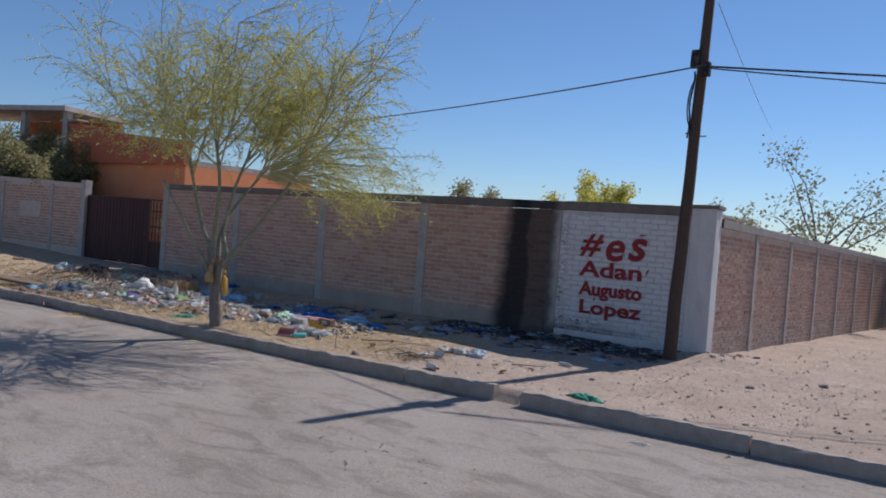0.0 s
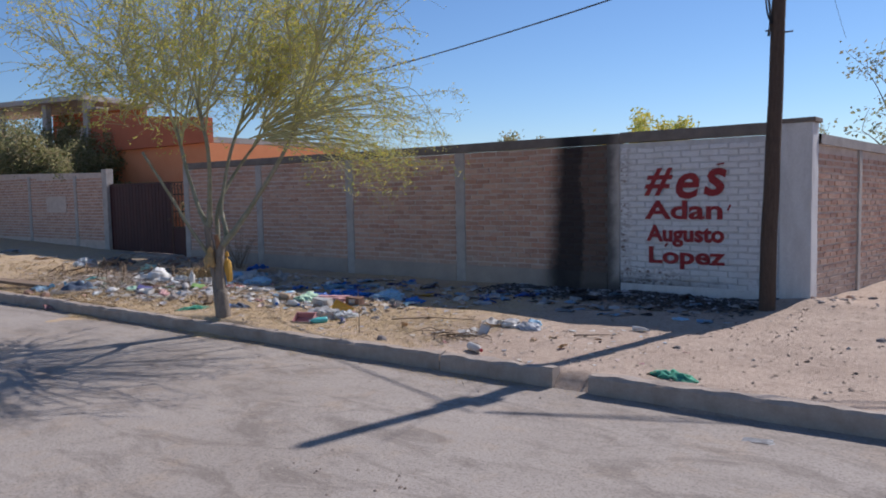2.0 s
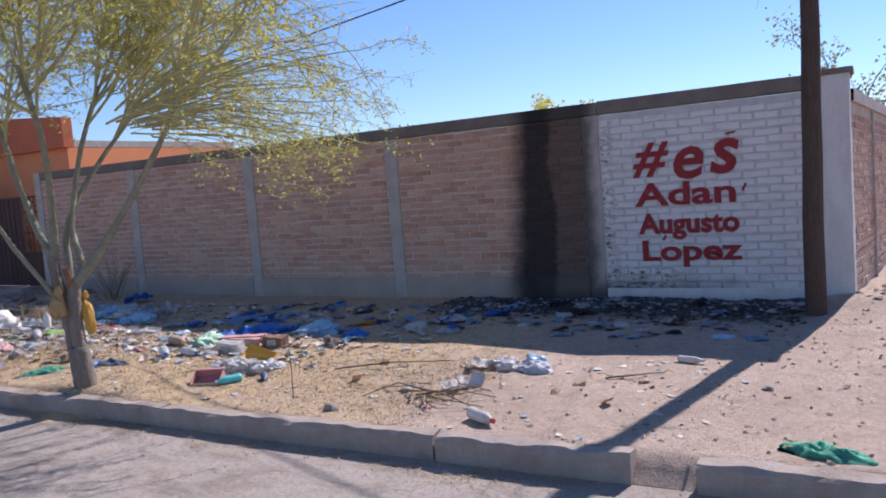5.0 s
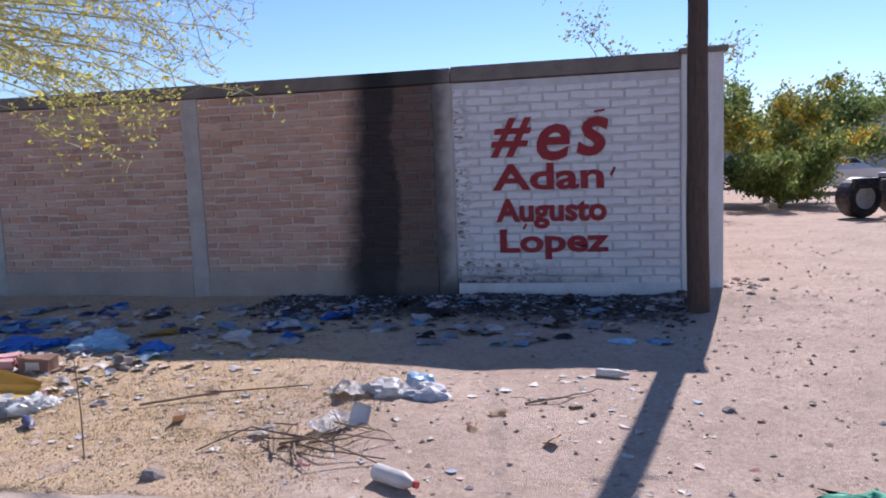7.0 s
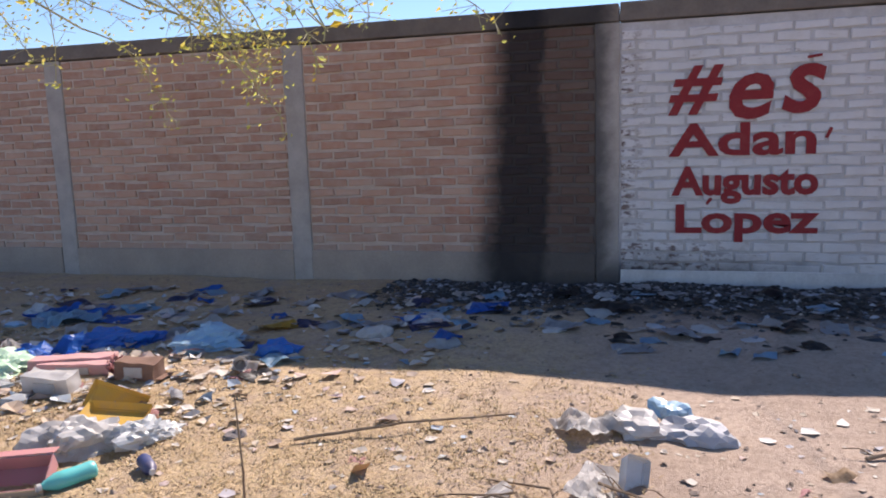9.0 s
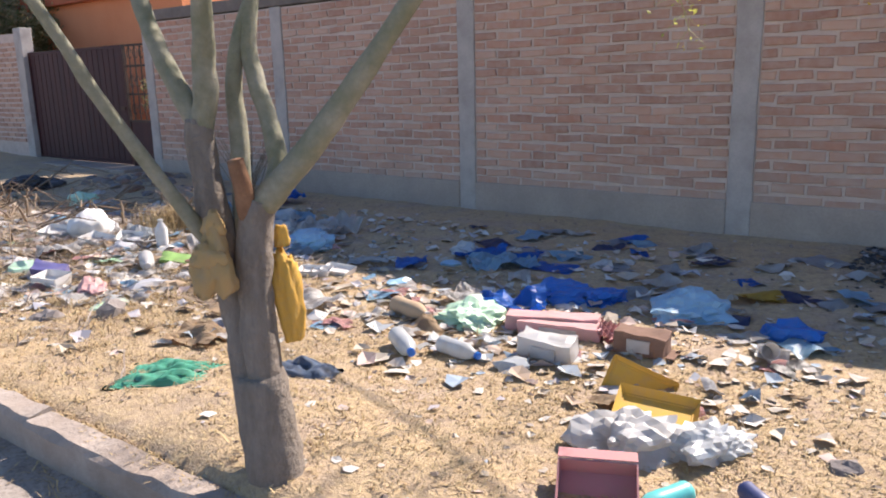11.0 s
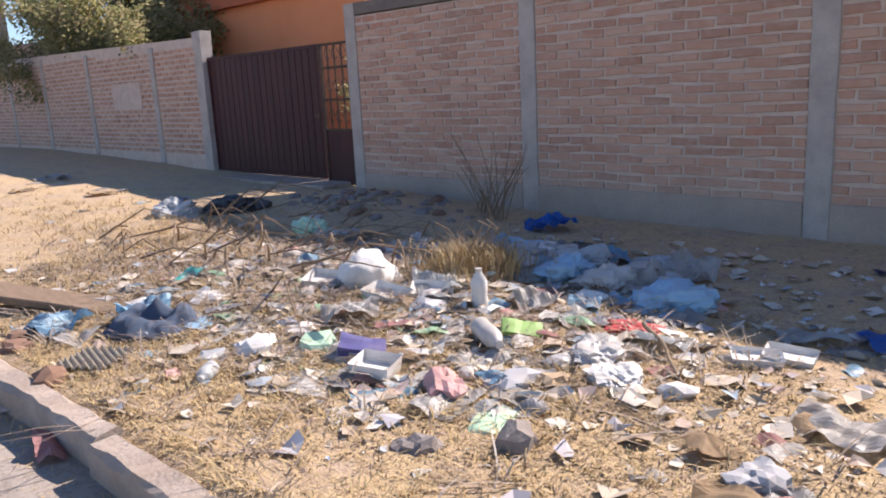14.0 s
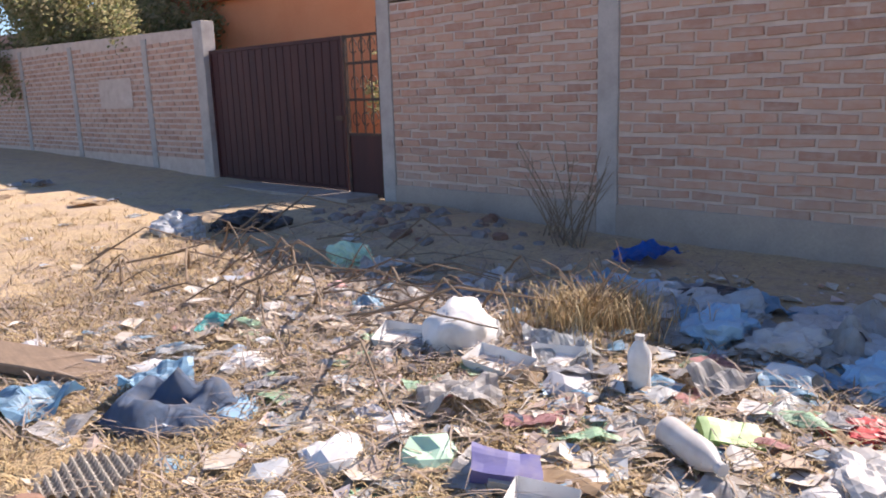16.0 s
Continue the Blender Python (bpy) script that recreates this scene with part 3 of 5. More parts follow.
def wicket(x0, x1, z0, z1):
    g = empty("iron_wicket", pose(x0, 0.05, z0), "narrow iron wicket door with open grille above", "gate")
    w, h = x1 - x0, z1 - z0
    part("lower_panel", boxes((0.04, -0.005, 0.03, w - 0.04, 0.01, 0.80)), M_RUST, g)
    for x in (0.0, w - 0.045):
        part("stile", boxes((x, -0.02, 0, x + 0.045, 0.025, h + (0.18 if x else 0.0))), M_IRON, g)
    for z in (0.0, 0.80, 1.25, 1.72, h - 0.04):
        part("rail", boxes((0.046, -0.018, z, w - 0.046, 0.02, z + 0.035)), M_IRON, g)
    for k in range(1, 4):
        x = 0.02 + k * (w - 0.04) / 4
        part("grille_bar", boxes((x - 0.009, -0.009, 0.836, x + 0.009, 0.009, h - 0.041)), M_IRON, g)
    for z in (1.02, 1.48, 1.95):
        for x in (w * 0.25, w * 0.5, w * 0.75):
            bm = bmesh.new()
            pts = [Vector((x + 0.07 * math.cos(a), 0.012, z + 0.09 * math.sin(a))) for a in np.linspace(0, 5.6, 14)]
            part("scroll", tube(bm, pts, [0.007] * 14, 5), M_IRON, g)
    return g


wicket(-13.66, -12.94, 0.12, 2.22)
structure("gate_sill", rough_post(-17.04, -0.5, -0.2, -13.1, 0.4, 0.16, 81), M_KERB, "sunlit worn concrete threshold of the gate", "sill")

# ---- painted words ----
def words(body, x0, x1, z0, z1, bold, shear=0.0, cap=False):
    cu = bpy.data.curves.new("lettering", "FONT")
    cu.body, cu.offset, cu.shear, cu.extrude, cu.resolution_u = body, bold, shear, 0.002, 3
    tmp = new("tmp", cu)
    bpy.context.view_layer.update()
    me = bpy.data.meshes.new_from_object(tmp.evaluated_get(bpy.context.evaluated_depsgraph_get()))
    bpy.data.objects.remove(tmp)
    co = np.array([v.co[:] for v in me.vertices])
    lo, hi = co.min(0), co.max(0)
    for v in me.vertices:
        v.co = (x0 + (v.co.x - lo[0]) / (hi[0] - lo[0]) * (x1 - x0), (v.co.z) * 0.5, z0 + (v.co.y - lo[1]) / (hi[1] - lo[1]) * (z1 - z0))
    me.materials.clear()
    me.materials.append(M_PAINT)
    ob = new("painted_lettering", me)
    ob.location = (0, -0.027, 0)
    ob.parent = PANEL
    return tagged(ob, "worn red hand-painted lettering")


words("#", 0.55, 1.04, 1.64, 2.09, 0.024, 0.25)
words("e", 1.09, 1.47, 1.58, 2.00, 0.022, 0.2)
words("s", 1.54, 1.90, 1.62, 2.06, 0.022, 0.2)
words("Adan", 0.56, 1.84, 1.25, 1.56, 0.026)
words("Augusto", 0.59, 1.87, 0.80, 1.16, 0.036)
words("Lopez", 0.63, 1.89, 0.44, 0.80, 0.03)

for x, z, w, h, a in ((1.80, 2.12, 0.06, 0.012, -8), (1.94, 1.44, 0.014, 0.05, 25), (0.93, 0.83, 0.014, 0.035, 35)):
    o = part("accent_mark", boxes((-w, -0.003, -h, w, 0.003, h)), M_PAINT, PANEL, "red painted stroke")
    o.location, o.rotation_euler = (x, -0.027, z), (0, radians(a), 0)

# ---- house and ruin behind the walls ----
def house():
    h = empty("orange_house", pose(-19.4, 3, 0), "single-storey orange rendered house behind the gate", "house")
    at = lambda b: part("wall", boxes(b), M_ORANGE_LIT, h)
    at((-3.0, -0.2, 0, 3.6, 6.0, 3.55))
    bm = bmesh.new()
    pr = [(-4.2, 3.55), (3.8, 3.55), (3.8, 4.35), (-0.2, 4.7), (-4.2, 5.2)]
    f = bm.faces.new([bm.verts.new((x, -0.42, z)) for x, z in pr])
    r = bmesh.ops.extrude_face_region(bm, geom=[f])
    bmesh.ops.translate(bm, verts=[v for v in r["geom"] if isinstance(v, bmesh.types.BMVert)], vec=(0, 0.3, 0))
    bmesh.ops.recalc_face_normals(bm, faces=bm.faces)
    # The parapet's shade is painted in by this darker colour.
    part("parapet", bm, M_TERRA_AND_SHADE, h, "parapet band with its shade painted as darker terracotta")
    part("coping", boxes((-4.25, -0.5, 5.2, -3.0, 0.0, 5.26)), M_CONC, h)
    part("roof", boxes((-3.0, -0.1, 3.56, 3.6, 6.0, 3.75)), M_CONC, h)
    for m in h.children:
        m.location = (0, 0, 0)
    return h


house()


def ruin():
    a, b = Vector((-31.0, 0.6, 0)), Vector((-22.9, 2.5, 0))
    d = (b - a)
    ang = math.degrees(math.atan2(d.y, d.x))
    u = empty("roof_frame", pose(a.x, a.y, 0, 0, 0, ang), "unfinished concrete porch frame behind the yard wall", "porch")
    L = d.length
    part("roof_slab", rough_post(-0.6, -0.3, 5.55, L, 3.2, 5.75, 90), M_CONC, u)
    for x in (0.0, 2.8, 5.6, L - 0.4):
        part("column", rough_post(x, 0, 0, x + 0.25, 0.25, 5.55, 91 + x), M_CONC, u)
    part("back_wall", boxes((2.85, 2.6, 0, L, 2.8, 5.5)), M_TERRA_AND_SHADE, u)
    part("parapet", boxes((0.3, 0.02, 0, L - 0.4, 0.2, 3.4)), M_BRICK_J, u)
    part("white_panel", boxes((3.2, 2.5, 3.6, 5.4, 2.59, 4.9)), M_MORTARW, u, "pale painted panel")
    return u


ruin()


def far_house(name, x, y, w, d, h, mat, label):
    g = empty(name, pose(x, y, 0), label, "house")
    part("wall", boxes((-w / 2, 0, -0.6, w / 2, d, h)), mat, g)
    part("roof", boxes((-w / 2 - 0.2, -0.2, h, w / 2 + 0.2, d + 0.2, h + 0.18)), M_CONC, g)
    k = max(1, int(w / 3))
    for i in range(k):
        cx = -w / 2 + (i + 0.5) * w / k
        wi = part("window", boxes((cx - 0.55, -0.05, 1.0, cx + 0.55, -0.002, 2.1)), M_CONC, g)
        part("pane", boxes((cx - 0.48, -0.06, 1.07, cx + 0.48, -0.052, 2.03)), P["black"], wi)
    return g


far_house("white_house", -52, 4, 9, 6, 2.9, M_MORTARW, "low white rendered house far down the street")
far_house("block_shed", -39, 1.0, 3.0, 3, 2.8, M_TERRA_AND_SHADE, "small red rendered shed beside the yard wall")
far_house("far_house", -12, 34, 12, 8, 4.2, M_MORTARW, "pale flat-roofed house behind the brick wall")
far_house("low_house", 13, 44, 14, 8, 3.2, M_MORTARW, "long white wall of a house across the far street")
fence = empty("dark_fence", pose(-37, 0.2, 0), "dark weathered board fence along the street", "fence")
for i in range(26):
    part("board", boxes((-0.3 - i * 0.32, 0, -0.1, -0.02 - i * 0.32, 0.03, 1.9 + R.uniform(-0.15, 0.15))), M_POLE, fence)


# ---- utility pole and cables ----
def utility_pole():
    g = empty("utility_pole", pose(2.74, -0.95, gz(2.74, -0.95)), "dark weathered wooden utility pole with a cable splice box", "pole")
    g.matrix_world = pose(2.76, -0.95, -0.05, -4.5, 0.4, 0)
    n = 24
    pts = [Vector((0.012 * noise.noise(Vector((i * 0.3, 0, 0))), 0.012 * noise.noise(Vector((0, i * 0.3, 7))), -0.4 + 7.3 * i / n)) for i in range(n + 1)]
    part("shaft", tube(bmesh.new(), pts, [0.115 - 0.035 * i / n for i in range(n + 1)], 12), M_POLE, g)
    part("splice_box", box(bmesh.new(), -0.18, -0.14, 5.15, -0.03, 0.02, 5.45, 0.02), M_WIRE, g, "black splice box strapped to the pole")
    part("splice_box", box(bmesh.new(), 0.02, -0.16, 4.98, 0.17, -0.02, 5.22, 0.02), M_WIRE, g)
    for k, z in enumerate((3.95, 4.0)):
        part("step_bolt", tube(bmesh.new(), [Vector((-0.17 if k else 0.05, 0, z)), Vector((-0.05 if k else 0.2, 0, z))], [0.011, 0.011], 6), M_IRON, g)
    loop = [Vector((-0.02 - 0.13 * math.sin(a), -0.1, 4.5 + 0.45 * math.cos(a))) for a in np.linspace(0.2, 2.9, 14)]
    part("cable_loop", tube(bmesh.new(), loop, [0.013] * 14, 6), M_WIRE, g)
    run = [Vector((-0.1 + 0.02 * math.sin(i), -0.09, 3.9 + 0.13 * i)) for i in range(10)]
    part("riser_cable", tube(bmesh.new(), run, [0.018] * 10, 6), M_WIRE, g)
    return g


utility_pole()


def cable(a, b, sag, r, label):
    a, b = Vector(a), Vector(b)
    pts = [a.lerp(b, t) - Vector((0, 0, 4 * sag * t * (1 - t))) for t in np.linspace(0, 1, 36)]
    return thing("cable", tube(bmesh.new(), pts, [r] * 36, 5), M_WIRE, pose(0, 0, 0), label, "cable")


cable((3.0, -1.02, 5.02), (-30, 8, 6.3), 0.75, 0.014, "black overhead cable from the pole across the yard")
cable((3.06, -0.98, 5.0), (30, 12, 5.9), 0.35, 0.017, "thick black overhead cable along the street")
cable((3.06, -0.98, 4.97), (30, 12.4, 5.5), 0.5, 0.012, "thin black overhead cable along the street")
cable((3.1, -0.95, 6.05), (-0.9, 23.5, 7.8), 0.1, 0.006, "thin overhead wire crossing to the yard tree")


# ---- trees ----
class Growth:
    """Collects twigs and leaves of one tree as plain lists."""

    def __init__(self, seed):
        self.r = random.Random(seed)
        self.clear = False
        self.tv, self.tf, self.lv, self.lf, self.bv, self.bf = [], [], [], [], [], []

    def rod(self, pts, r0, r1, sides=3):
        if self.clear and min(p.y + (10 if p.z > 2.6 else 0) for p in pts) < -0.55:
            return
        n, base = len(pts), len(self.tv)
        for i, p in enumerate(pts):
            d = (pts[min(i + 1, n - 1)] - pts[max(i - 1, 0)])
            d = d.normalized() if d.length > 1e-6 else Vector((0, 0, 1))
            u = d.orthogonal().normalized()
            v = d.cross(u)
            rr = r0 + (r1 - r0) * i / (n - 1)
            for k in range(sides):
                a = 2 * math.pi * k / sides
                self.tv.append(p + (u * math.cos(a) + v * math.sin(a)) * rr)
        for i in range(n - 1):
            for k in range(sides):
                a, b = base + i * sides + k, base + i * sides + (k + 1) % sides
                self.tf.append((a, b, b + sides, a + sides))

    def wander(self, p, d, length, n, wob, droop):
        pts = [p.copy()]
        d = d.normalized()
        for i in range(n):
            d = (d + Vector((self.r.gauss(0, wob), self.r.gauss(0, wob), self.r.gauss(0, wob) - droop * (i + 1) / n))).normalized()
            pts.append(pts[-1] + d * length / n)
        return pts

    def leaf(self, p, size, bloom=False, long=1.6):
        if self.clear and p.y < -0.55 and p.z < 2.6:
            return
        V, F = (self.bv, self.bf) if bloom else (self.lv, self.lf)
        a = Vector((self.r.gauss(0, 1), self.r.gauss(0, 1), self.r.gauss(0, 1))).normalized()
        b = a.orthogonal().normalized()
        c = a.cross(b) * size * 0.25
        i = len(V)
        b = b * size * long / 2
        a = a * size / 2
        V += [p - b, p + a * 0.8 + c, p + b, p - a * 0.8 + c]
        F.append((i, i + 1, i + 2, i + 3))

    def out(self, parent, twig, leaf, bloom=None):
        for name, v, f, m, lab in (("twig_mass", self.tv, self.tf, twig, ""), ("crown", self.lv, self.lf, leaf, "sparse crown of small leaves"), ("blossom", self.bv, self.bf, bloom, "yellow blossom clusters")):
            if f:
                me = bpy.data.meshes.new("mesh")
                me.from_pydata([tuple(x) for x in v], [], f)
                me.materials.append(m)
                o = new(name, me)
                o.parent = parent
                if lab:
                    o["label"] = lab
                if name == "twig_mass":
                    o["kind"] = "stuff"


def paloverde():
    base = Vector((-3.37, -5.615, 0.10))
    tree = empty("palo_verde_tree", Matrix.Translation(base), "thin green-barked palo verde tree with yellowing sparse leaves", "tree")
    ux, uy = Vector((0.75, 0.66, 0)), Vector((-0.66, 0.75, 0))
    W = lambda u, w, z: ux * u + uy * w + Vector((0, 0, z))
    G = Growth(21)
    G.clear = True

    def limb(name, rows, r0, r1, mat, label=""):
        key = [W(*q) for q in rows]
        pts, rad = [], []
        for i in range(len(key) - 1):
            a, b, c, d = key[max(i - 1, 0)], key[i], key[i + 1], key[min(i + 2, len(key) - 1)]
            for s in range(5):
                t = s / 5
                pts.append(0.5 * ((2 * b) + (c - a) * t + (2 * a - 5 * b + 4 * c - d) * t * t + (3 * b - a - 3 * c + d) * t ** 3))
        pts.append(key[-1])
        n = len(pts)
        rad = [0.84 * (r0 + (r1 - r0) * i / (n - 1)) * (1 + 0.10 * noise.noise(pts[i] * 6)) for i in range(n)]
        bm = tube(bmesh.new(), pts, rad, 12)
        for v in bm.verts:
            v.co += 0.010 * r0 / 0.08 * Vector((noise.noise(v.co * 14), noise.noise(v.co * 14 + Vector((9, 0, 0))), 0))
        part(name, bm, mat, tree, label, True)
        return pts[-1], (pts[-1] - pts[-3]).normalized(), rad[-1]

    limb("trunk", [(0.05, 0, -0.35), (0.03, 0, -0.05), (0.01, 0, 0.20), (0.0, 0, 0.36)], 0.145, 0.105, M_BARK, "grey rough trunk")
    limb("stem", [(-0.03, 0.02, 0.12), (-0.05, 0.03, 0.45), (-0.09, 0.04, 0.75), (-0.13, 0.05, 0.98), (-0.15, 0.06, 1.14), (-0.155, 0.07, 1.27)], 0.080, 0.058, M_BARK)
    limb("stem", [(0.04, 0.0, 0.10), (0.01, -0.01, 0.45), (0.01, -0.02, 0.70), (0.025, -0.03, 0.88), (0.06, -0.04, 1.00)], 0.084, 0.068, M_BARK)
    limb("cut_stub", [(0.02, -0.04, 0.92), (0.005, -0.07, 1.03), (-0.01, -0.09, 1.14)], 0.046, 0.034, M_CUT, "sawn-off branch stub")
    ends = [
        limb("limb", [(-0.155, 0.07, 1.25), (-0.20, 0.10, 1.33), (-0.29, 0.18, 1.49), (-0.40, 0.34, 1.72), (-0.55, 0.5, 2.15), (-0.75, 0.78, 2.8)], 0.052, 0.026, M_BARK_G),
        limb("limb", [(-0.15, 0.07, 1.24), (-0.12, 0.05, 1.33), (-0.11, 0.03, 1.47), (-0.09, -0.02, 1.60), (-0.03, -0.22, 2.3), (-0.1, -0.45, 3.0)], 0.056, 0.028, M_BARK_G),
        limb("limb", [(0.06, -0.04, 0.98), (0.20, -0.07, 1.13), (0.34, -0.10, 1.30), (0.55, -0.16, 1.58), (0.92, -0.3, 2.1), (1.25, -0.45, 2.65)], 0.062, 0.026, M_BARK_G),
        limb("limb", [(0.09, -0.03, 1.02), (0.115, 0.02, 1.11), (0.085, 0.08, 1.26), (0.04, 0.14, 1.40), (0.02, 0.22, 1.60), (0.12, 0.45, 2.3), (0.3, 0.7, 2.95)], 0.046, 0.026, M_BARK_G),
        limb("limb", [(-0.13, 0.02, 0.84), (-0.17, 0.0, 0.90), (-0.32, -0.05, 1.16), (-0.435, -0.09, 1.37), (-0.53, -0.13, 1.58), (-0.9, -0.28, 2.3)], 0.036, 0.020, M_BARK_G),
        limb("limb", [(-0.03, 0.06, 0.85), (-0.03, 0.12, 1.16), (-0.04, 0.18, 1.44), (0.05, 0.3, 1.75), (0.25, 0.55, 2.15), (0.6, 0.9, 2.7)], 0.044, 0.024, M_BARK_G),
    ]
    r = G.r
    for p, d, rad in ends:
        for k in range(7):
            out = Vector((p.x, p.y, 0)).normalized() if Vector((p.x, p.y, 0)).length > 0.1 else Vector((1, 0, 0))
            dd = (d * 0.9 + out * r.uniform(-0.2, 0.6) + Vector((0.26 + r.gauss(0, 0.45), 0.14 + r.gauss(0, 0.45), r.uniform(0.1, 1.2)))).normalized()
            b1 = G.wander(p - d * r.uniform(0, 0.5), dd, r.uniform(1.2, 2.15), 7, 0.10, 0.0)
            G.rod(b1, rad * 0.72, 0.010, 5)
            for q in range(9):
                s = b1[r.randint(2, 7)]
                dd2 = (b1[-1] - b1[0]).normalized() * 0.7 + Vector((r.gauss(0, 0.55), r.gauss(0, 0.55), r.gauss(0.05, 0.4)))
                b2 = G.wander(s, dd2, r.uniform(0.6, 1.35), 7, 0.10, 0.14)
                G.rod(b2, 0.0085, 0.004, 4)
                for w in range(9):
                    s2 = b2[r.randint(1, 7)]
                    dd3 = (b2[-1] - b2[0]).normalized() + Vector((r.gauss(0, 0.6), r.gauss(0, 0.6), r.gauss(0, 0.5)))
                    b3 = G.wander(s2, dd3, r.uniform(0.25, 0.75), 5, 0.09, 0.16)
                    G.rod(b3, 0.0042, 0.0022, 3)
                    for pt in b3[1:]:
                        for _ in range(3):
                            if r.random() < 0.6:
                                G.leaf(pt + Vector((r.gauss(0, 0.02), r.gauss(0, 0.02), r.gauss(0, 0.02))), r.uniform(0.015, 0.032))
    # hanging boughs towards the wall
    for k in range(80):
        a = r.uniform(-0.35, 1.7)
        rr = r.uniform(0.9, 2.5)
        s = Vector((0.4 + rr * math.cos(a), 0.2 + rr * math.sin(a), r.uniform(2.15, 3.2)))
        d = Vector((math.cos(a) + r.gauss(0, 0.35), math.sin(a) + r.gauss(0, 0.35), -0.15))
        b = G.wander(s, d, r.uniform(0.7, 1.25), 8, 0.12, 0.16)
        G.rod(b, 0.006, 0.0025, 3)
        back = Vector((0.3, 0.2, 2.5)).lerp(s, 0.35)
        G.rod([back, back.lerp(s, 0.5) + Vector((0, 0, 0.08)), s], 0.012, 0.006, 4)
        for pt in b[2:]:
            for _ in range(5):
                p2 = pt + Vector((r.gauss(0, 0.07), r.gauss(0, 0.07), r.gauss(0, 0.05)))
                G.rod([pt, p2], 0.002, 0.0015, 3)
                for _ in range(2):
                    G.leaf(p2 + Vector((r.gauss(0, 0.02), r.gauss(0, 0.02), r.gauss(0, 0.02))), r.uniform(0.010, 0.025), r.random() < 0.12)
    G.out(tree, M_SPRIG, M_LEAF_Y, M_BLOOM)
    return tree


paloverde()


def leafy_tree(name, x, y, h, rad, seed, leaf_mat, label, density=1.0, trunk_r=0.12, bloom=None, low=0.35, size=0.11, bark=None):
    z = gz(x, y) - 0.1
    t = empty(name, pose(x, y, z), label, "tree")
    G = Growth(seed)
    r = G.r
    th = h * low
    pts = G.wander(Vector((0, 0, 0)), Vector((r.gauss(0, 0.08), r.gauss(0, 0.08), 1)), th, 6, 0.06, 0)
    part("trunk", tube(bmesh.new(), pts, [trunk_r * (1 - 0.45 * i / 6) for i in range(7)], 9), bark or M_BARK, t, "", True)
    for k in range(9):
        a = 2 * math.pi * k / 9 + r.uniform(-0.3, 0.3)
        d = Vector((math.cos(a), math.sin(a), r.uniform(0.5, 1.9)))
        s = pts[r.randint(3, 6)]
        b1 = G.wander(s, d, r.uniform(0.75, 1.05) * math.hypot(rad, h - th) * 0.8, 7, 0.12, 0.04)
        G.rod(b1, trunk_r * 0.42, trunk_r * 0.1, 5)
        for q in range(8):
            s2 = b1[r.randint(2, 7)]
            b2 = G.wander(s2, (b1[-1] - b1[0]).normalized() + Vector((r.gauss(0, 0.7), r.gauss(0, 0.7), r.gauss(0.1, 0.5))), rad * r.uniform(0.3, 0.6), 5, 0.15, 0.06)
            G.rod(b2, trunk_r * 0.12, 0.006, 3)
            hot = bloom is not None and r.random() < 0.5
            for pt in b2[1:]:
                for _ in range(int(14 * density)):
                    g = rad * 0.11
                    G.leaf(pt + Vector((r.gauss(0, g), r.gauss(0, g), r.gauss(0, g * 0.8))), r.uniform(0.5, 1.2) * size, hot and r.random() < 0.5, 1.4)
    G.out(t, bark or M_BARK, leaf_mat, bloom)
    return t


leafy_tree("yard_tree", 2.75, 15.0, 6.7, 2.1, 31, M_LEAF_D, "tall sparse tree with dusty leaves behind the wall", 0.33, 0.10, None, 0.36, 0.12)
leafy_tree("flowering_tree", 7.2, 20.0, 5.2, 1.7, 32, M_LEAF_G, "bushy green tree with yellow blossom beside the street", 2.2, 0.14, M_BLOOM, 0.22, 0.13)
leafy_tree("flowering_tree", 7.0, 16.6, 2.4, 1.5, 33, M_LEAF_G, "low green bush at the foot of a flowering tree", 2.0, 0.08, None, 0.12, 0.12)
leafy_tree("street_tree", -16.0, 40.0, 7.0, 2.9, 34, M_LEAF_Y, "round yellow-green tree crown far behind the wall", 2.0, 0.2, None, 0.35, 0.22)
leafy_tree("street_tree", -31.0, 46.0, 7.0, 3.0, 35, M_LEAF_D, "dusty tree behind far rooftops", 1.3, 0.18, None, 0.35, 0.22)
leafy_tree("street_tree", 14.0, 38.0, 5.2, 3.2, 36, M_LEAF_G, "green tree over a far white wall", 2.0, 0.2, None, 0.3, 0.22)
leafy_tree("street_tree", 9.5, 47.0, 3.8, 3.0, 37, M_LEAF_G, "low green tree at the end of the street", 2.0, 0.18, None, 0.25, 0.22)
leafy_tree("street_tree", 20.0, 52.0, 6.0, 4.0, 38, M_LEAF_G, "wide green tree at the end of the street", 1.8, 0.2, None, 0.3, 0.25)
leafy_tree("street_tree", -10.0, 52.0, 5.6, 3.0, 39, M_LEAF_D, "sparse far tree seen over the wall", 1.0, 0.2, None, 0.35, 0.22)
leafy_tree("yard_bush", -21.0, 1.3, 3.7, 1.3, 40, M_LEAF_D, "overgrown dusty bush leaning over the yard wall", 3.4, 0.06, None, 0.45, 0.09)
leafy_tree("yard_bush", -23.2, 1.4, 4.9, 1.9, 41, M_LEAF_D, "tall overgrown dusty bush behind the yard wall", 3.6, 0.07, None, 0.4, 0.09)
leafy_tree("yard_bush", -25.6, 1.4, 5.4, 1.9, 42, M_LEAF_D, "tall overgrown dusty bush behind the yard wall", 3.4, 0.07, None, 0.4, 0.09)
leafy_tree("yard_bush", -28.6, 1.2, 4.4, 1.4, 43, M_LEAF_D, "dry bush behind the yard wall", 1.2, 0.07, None, 0.4, 0.09)
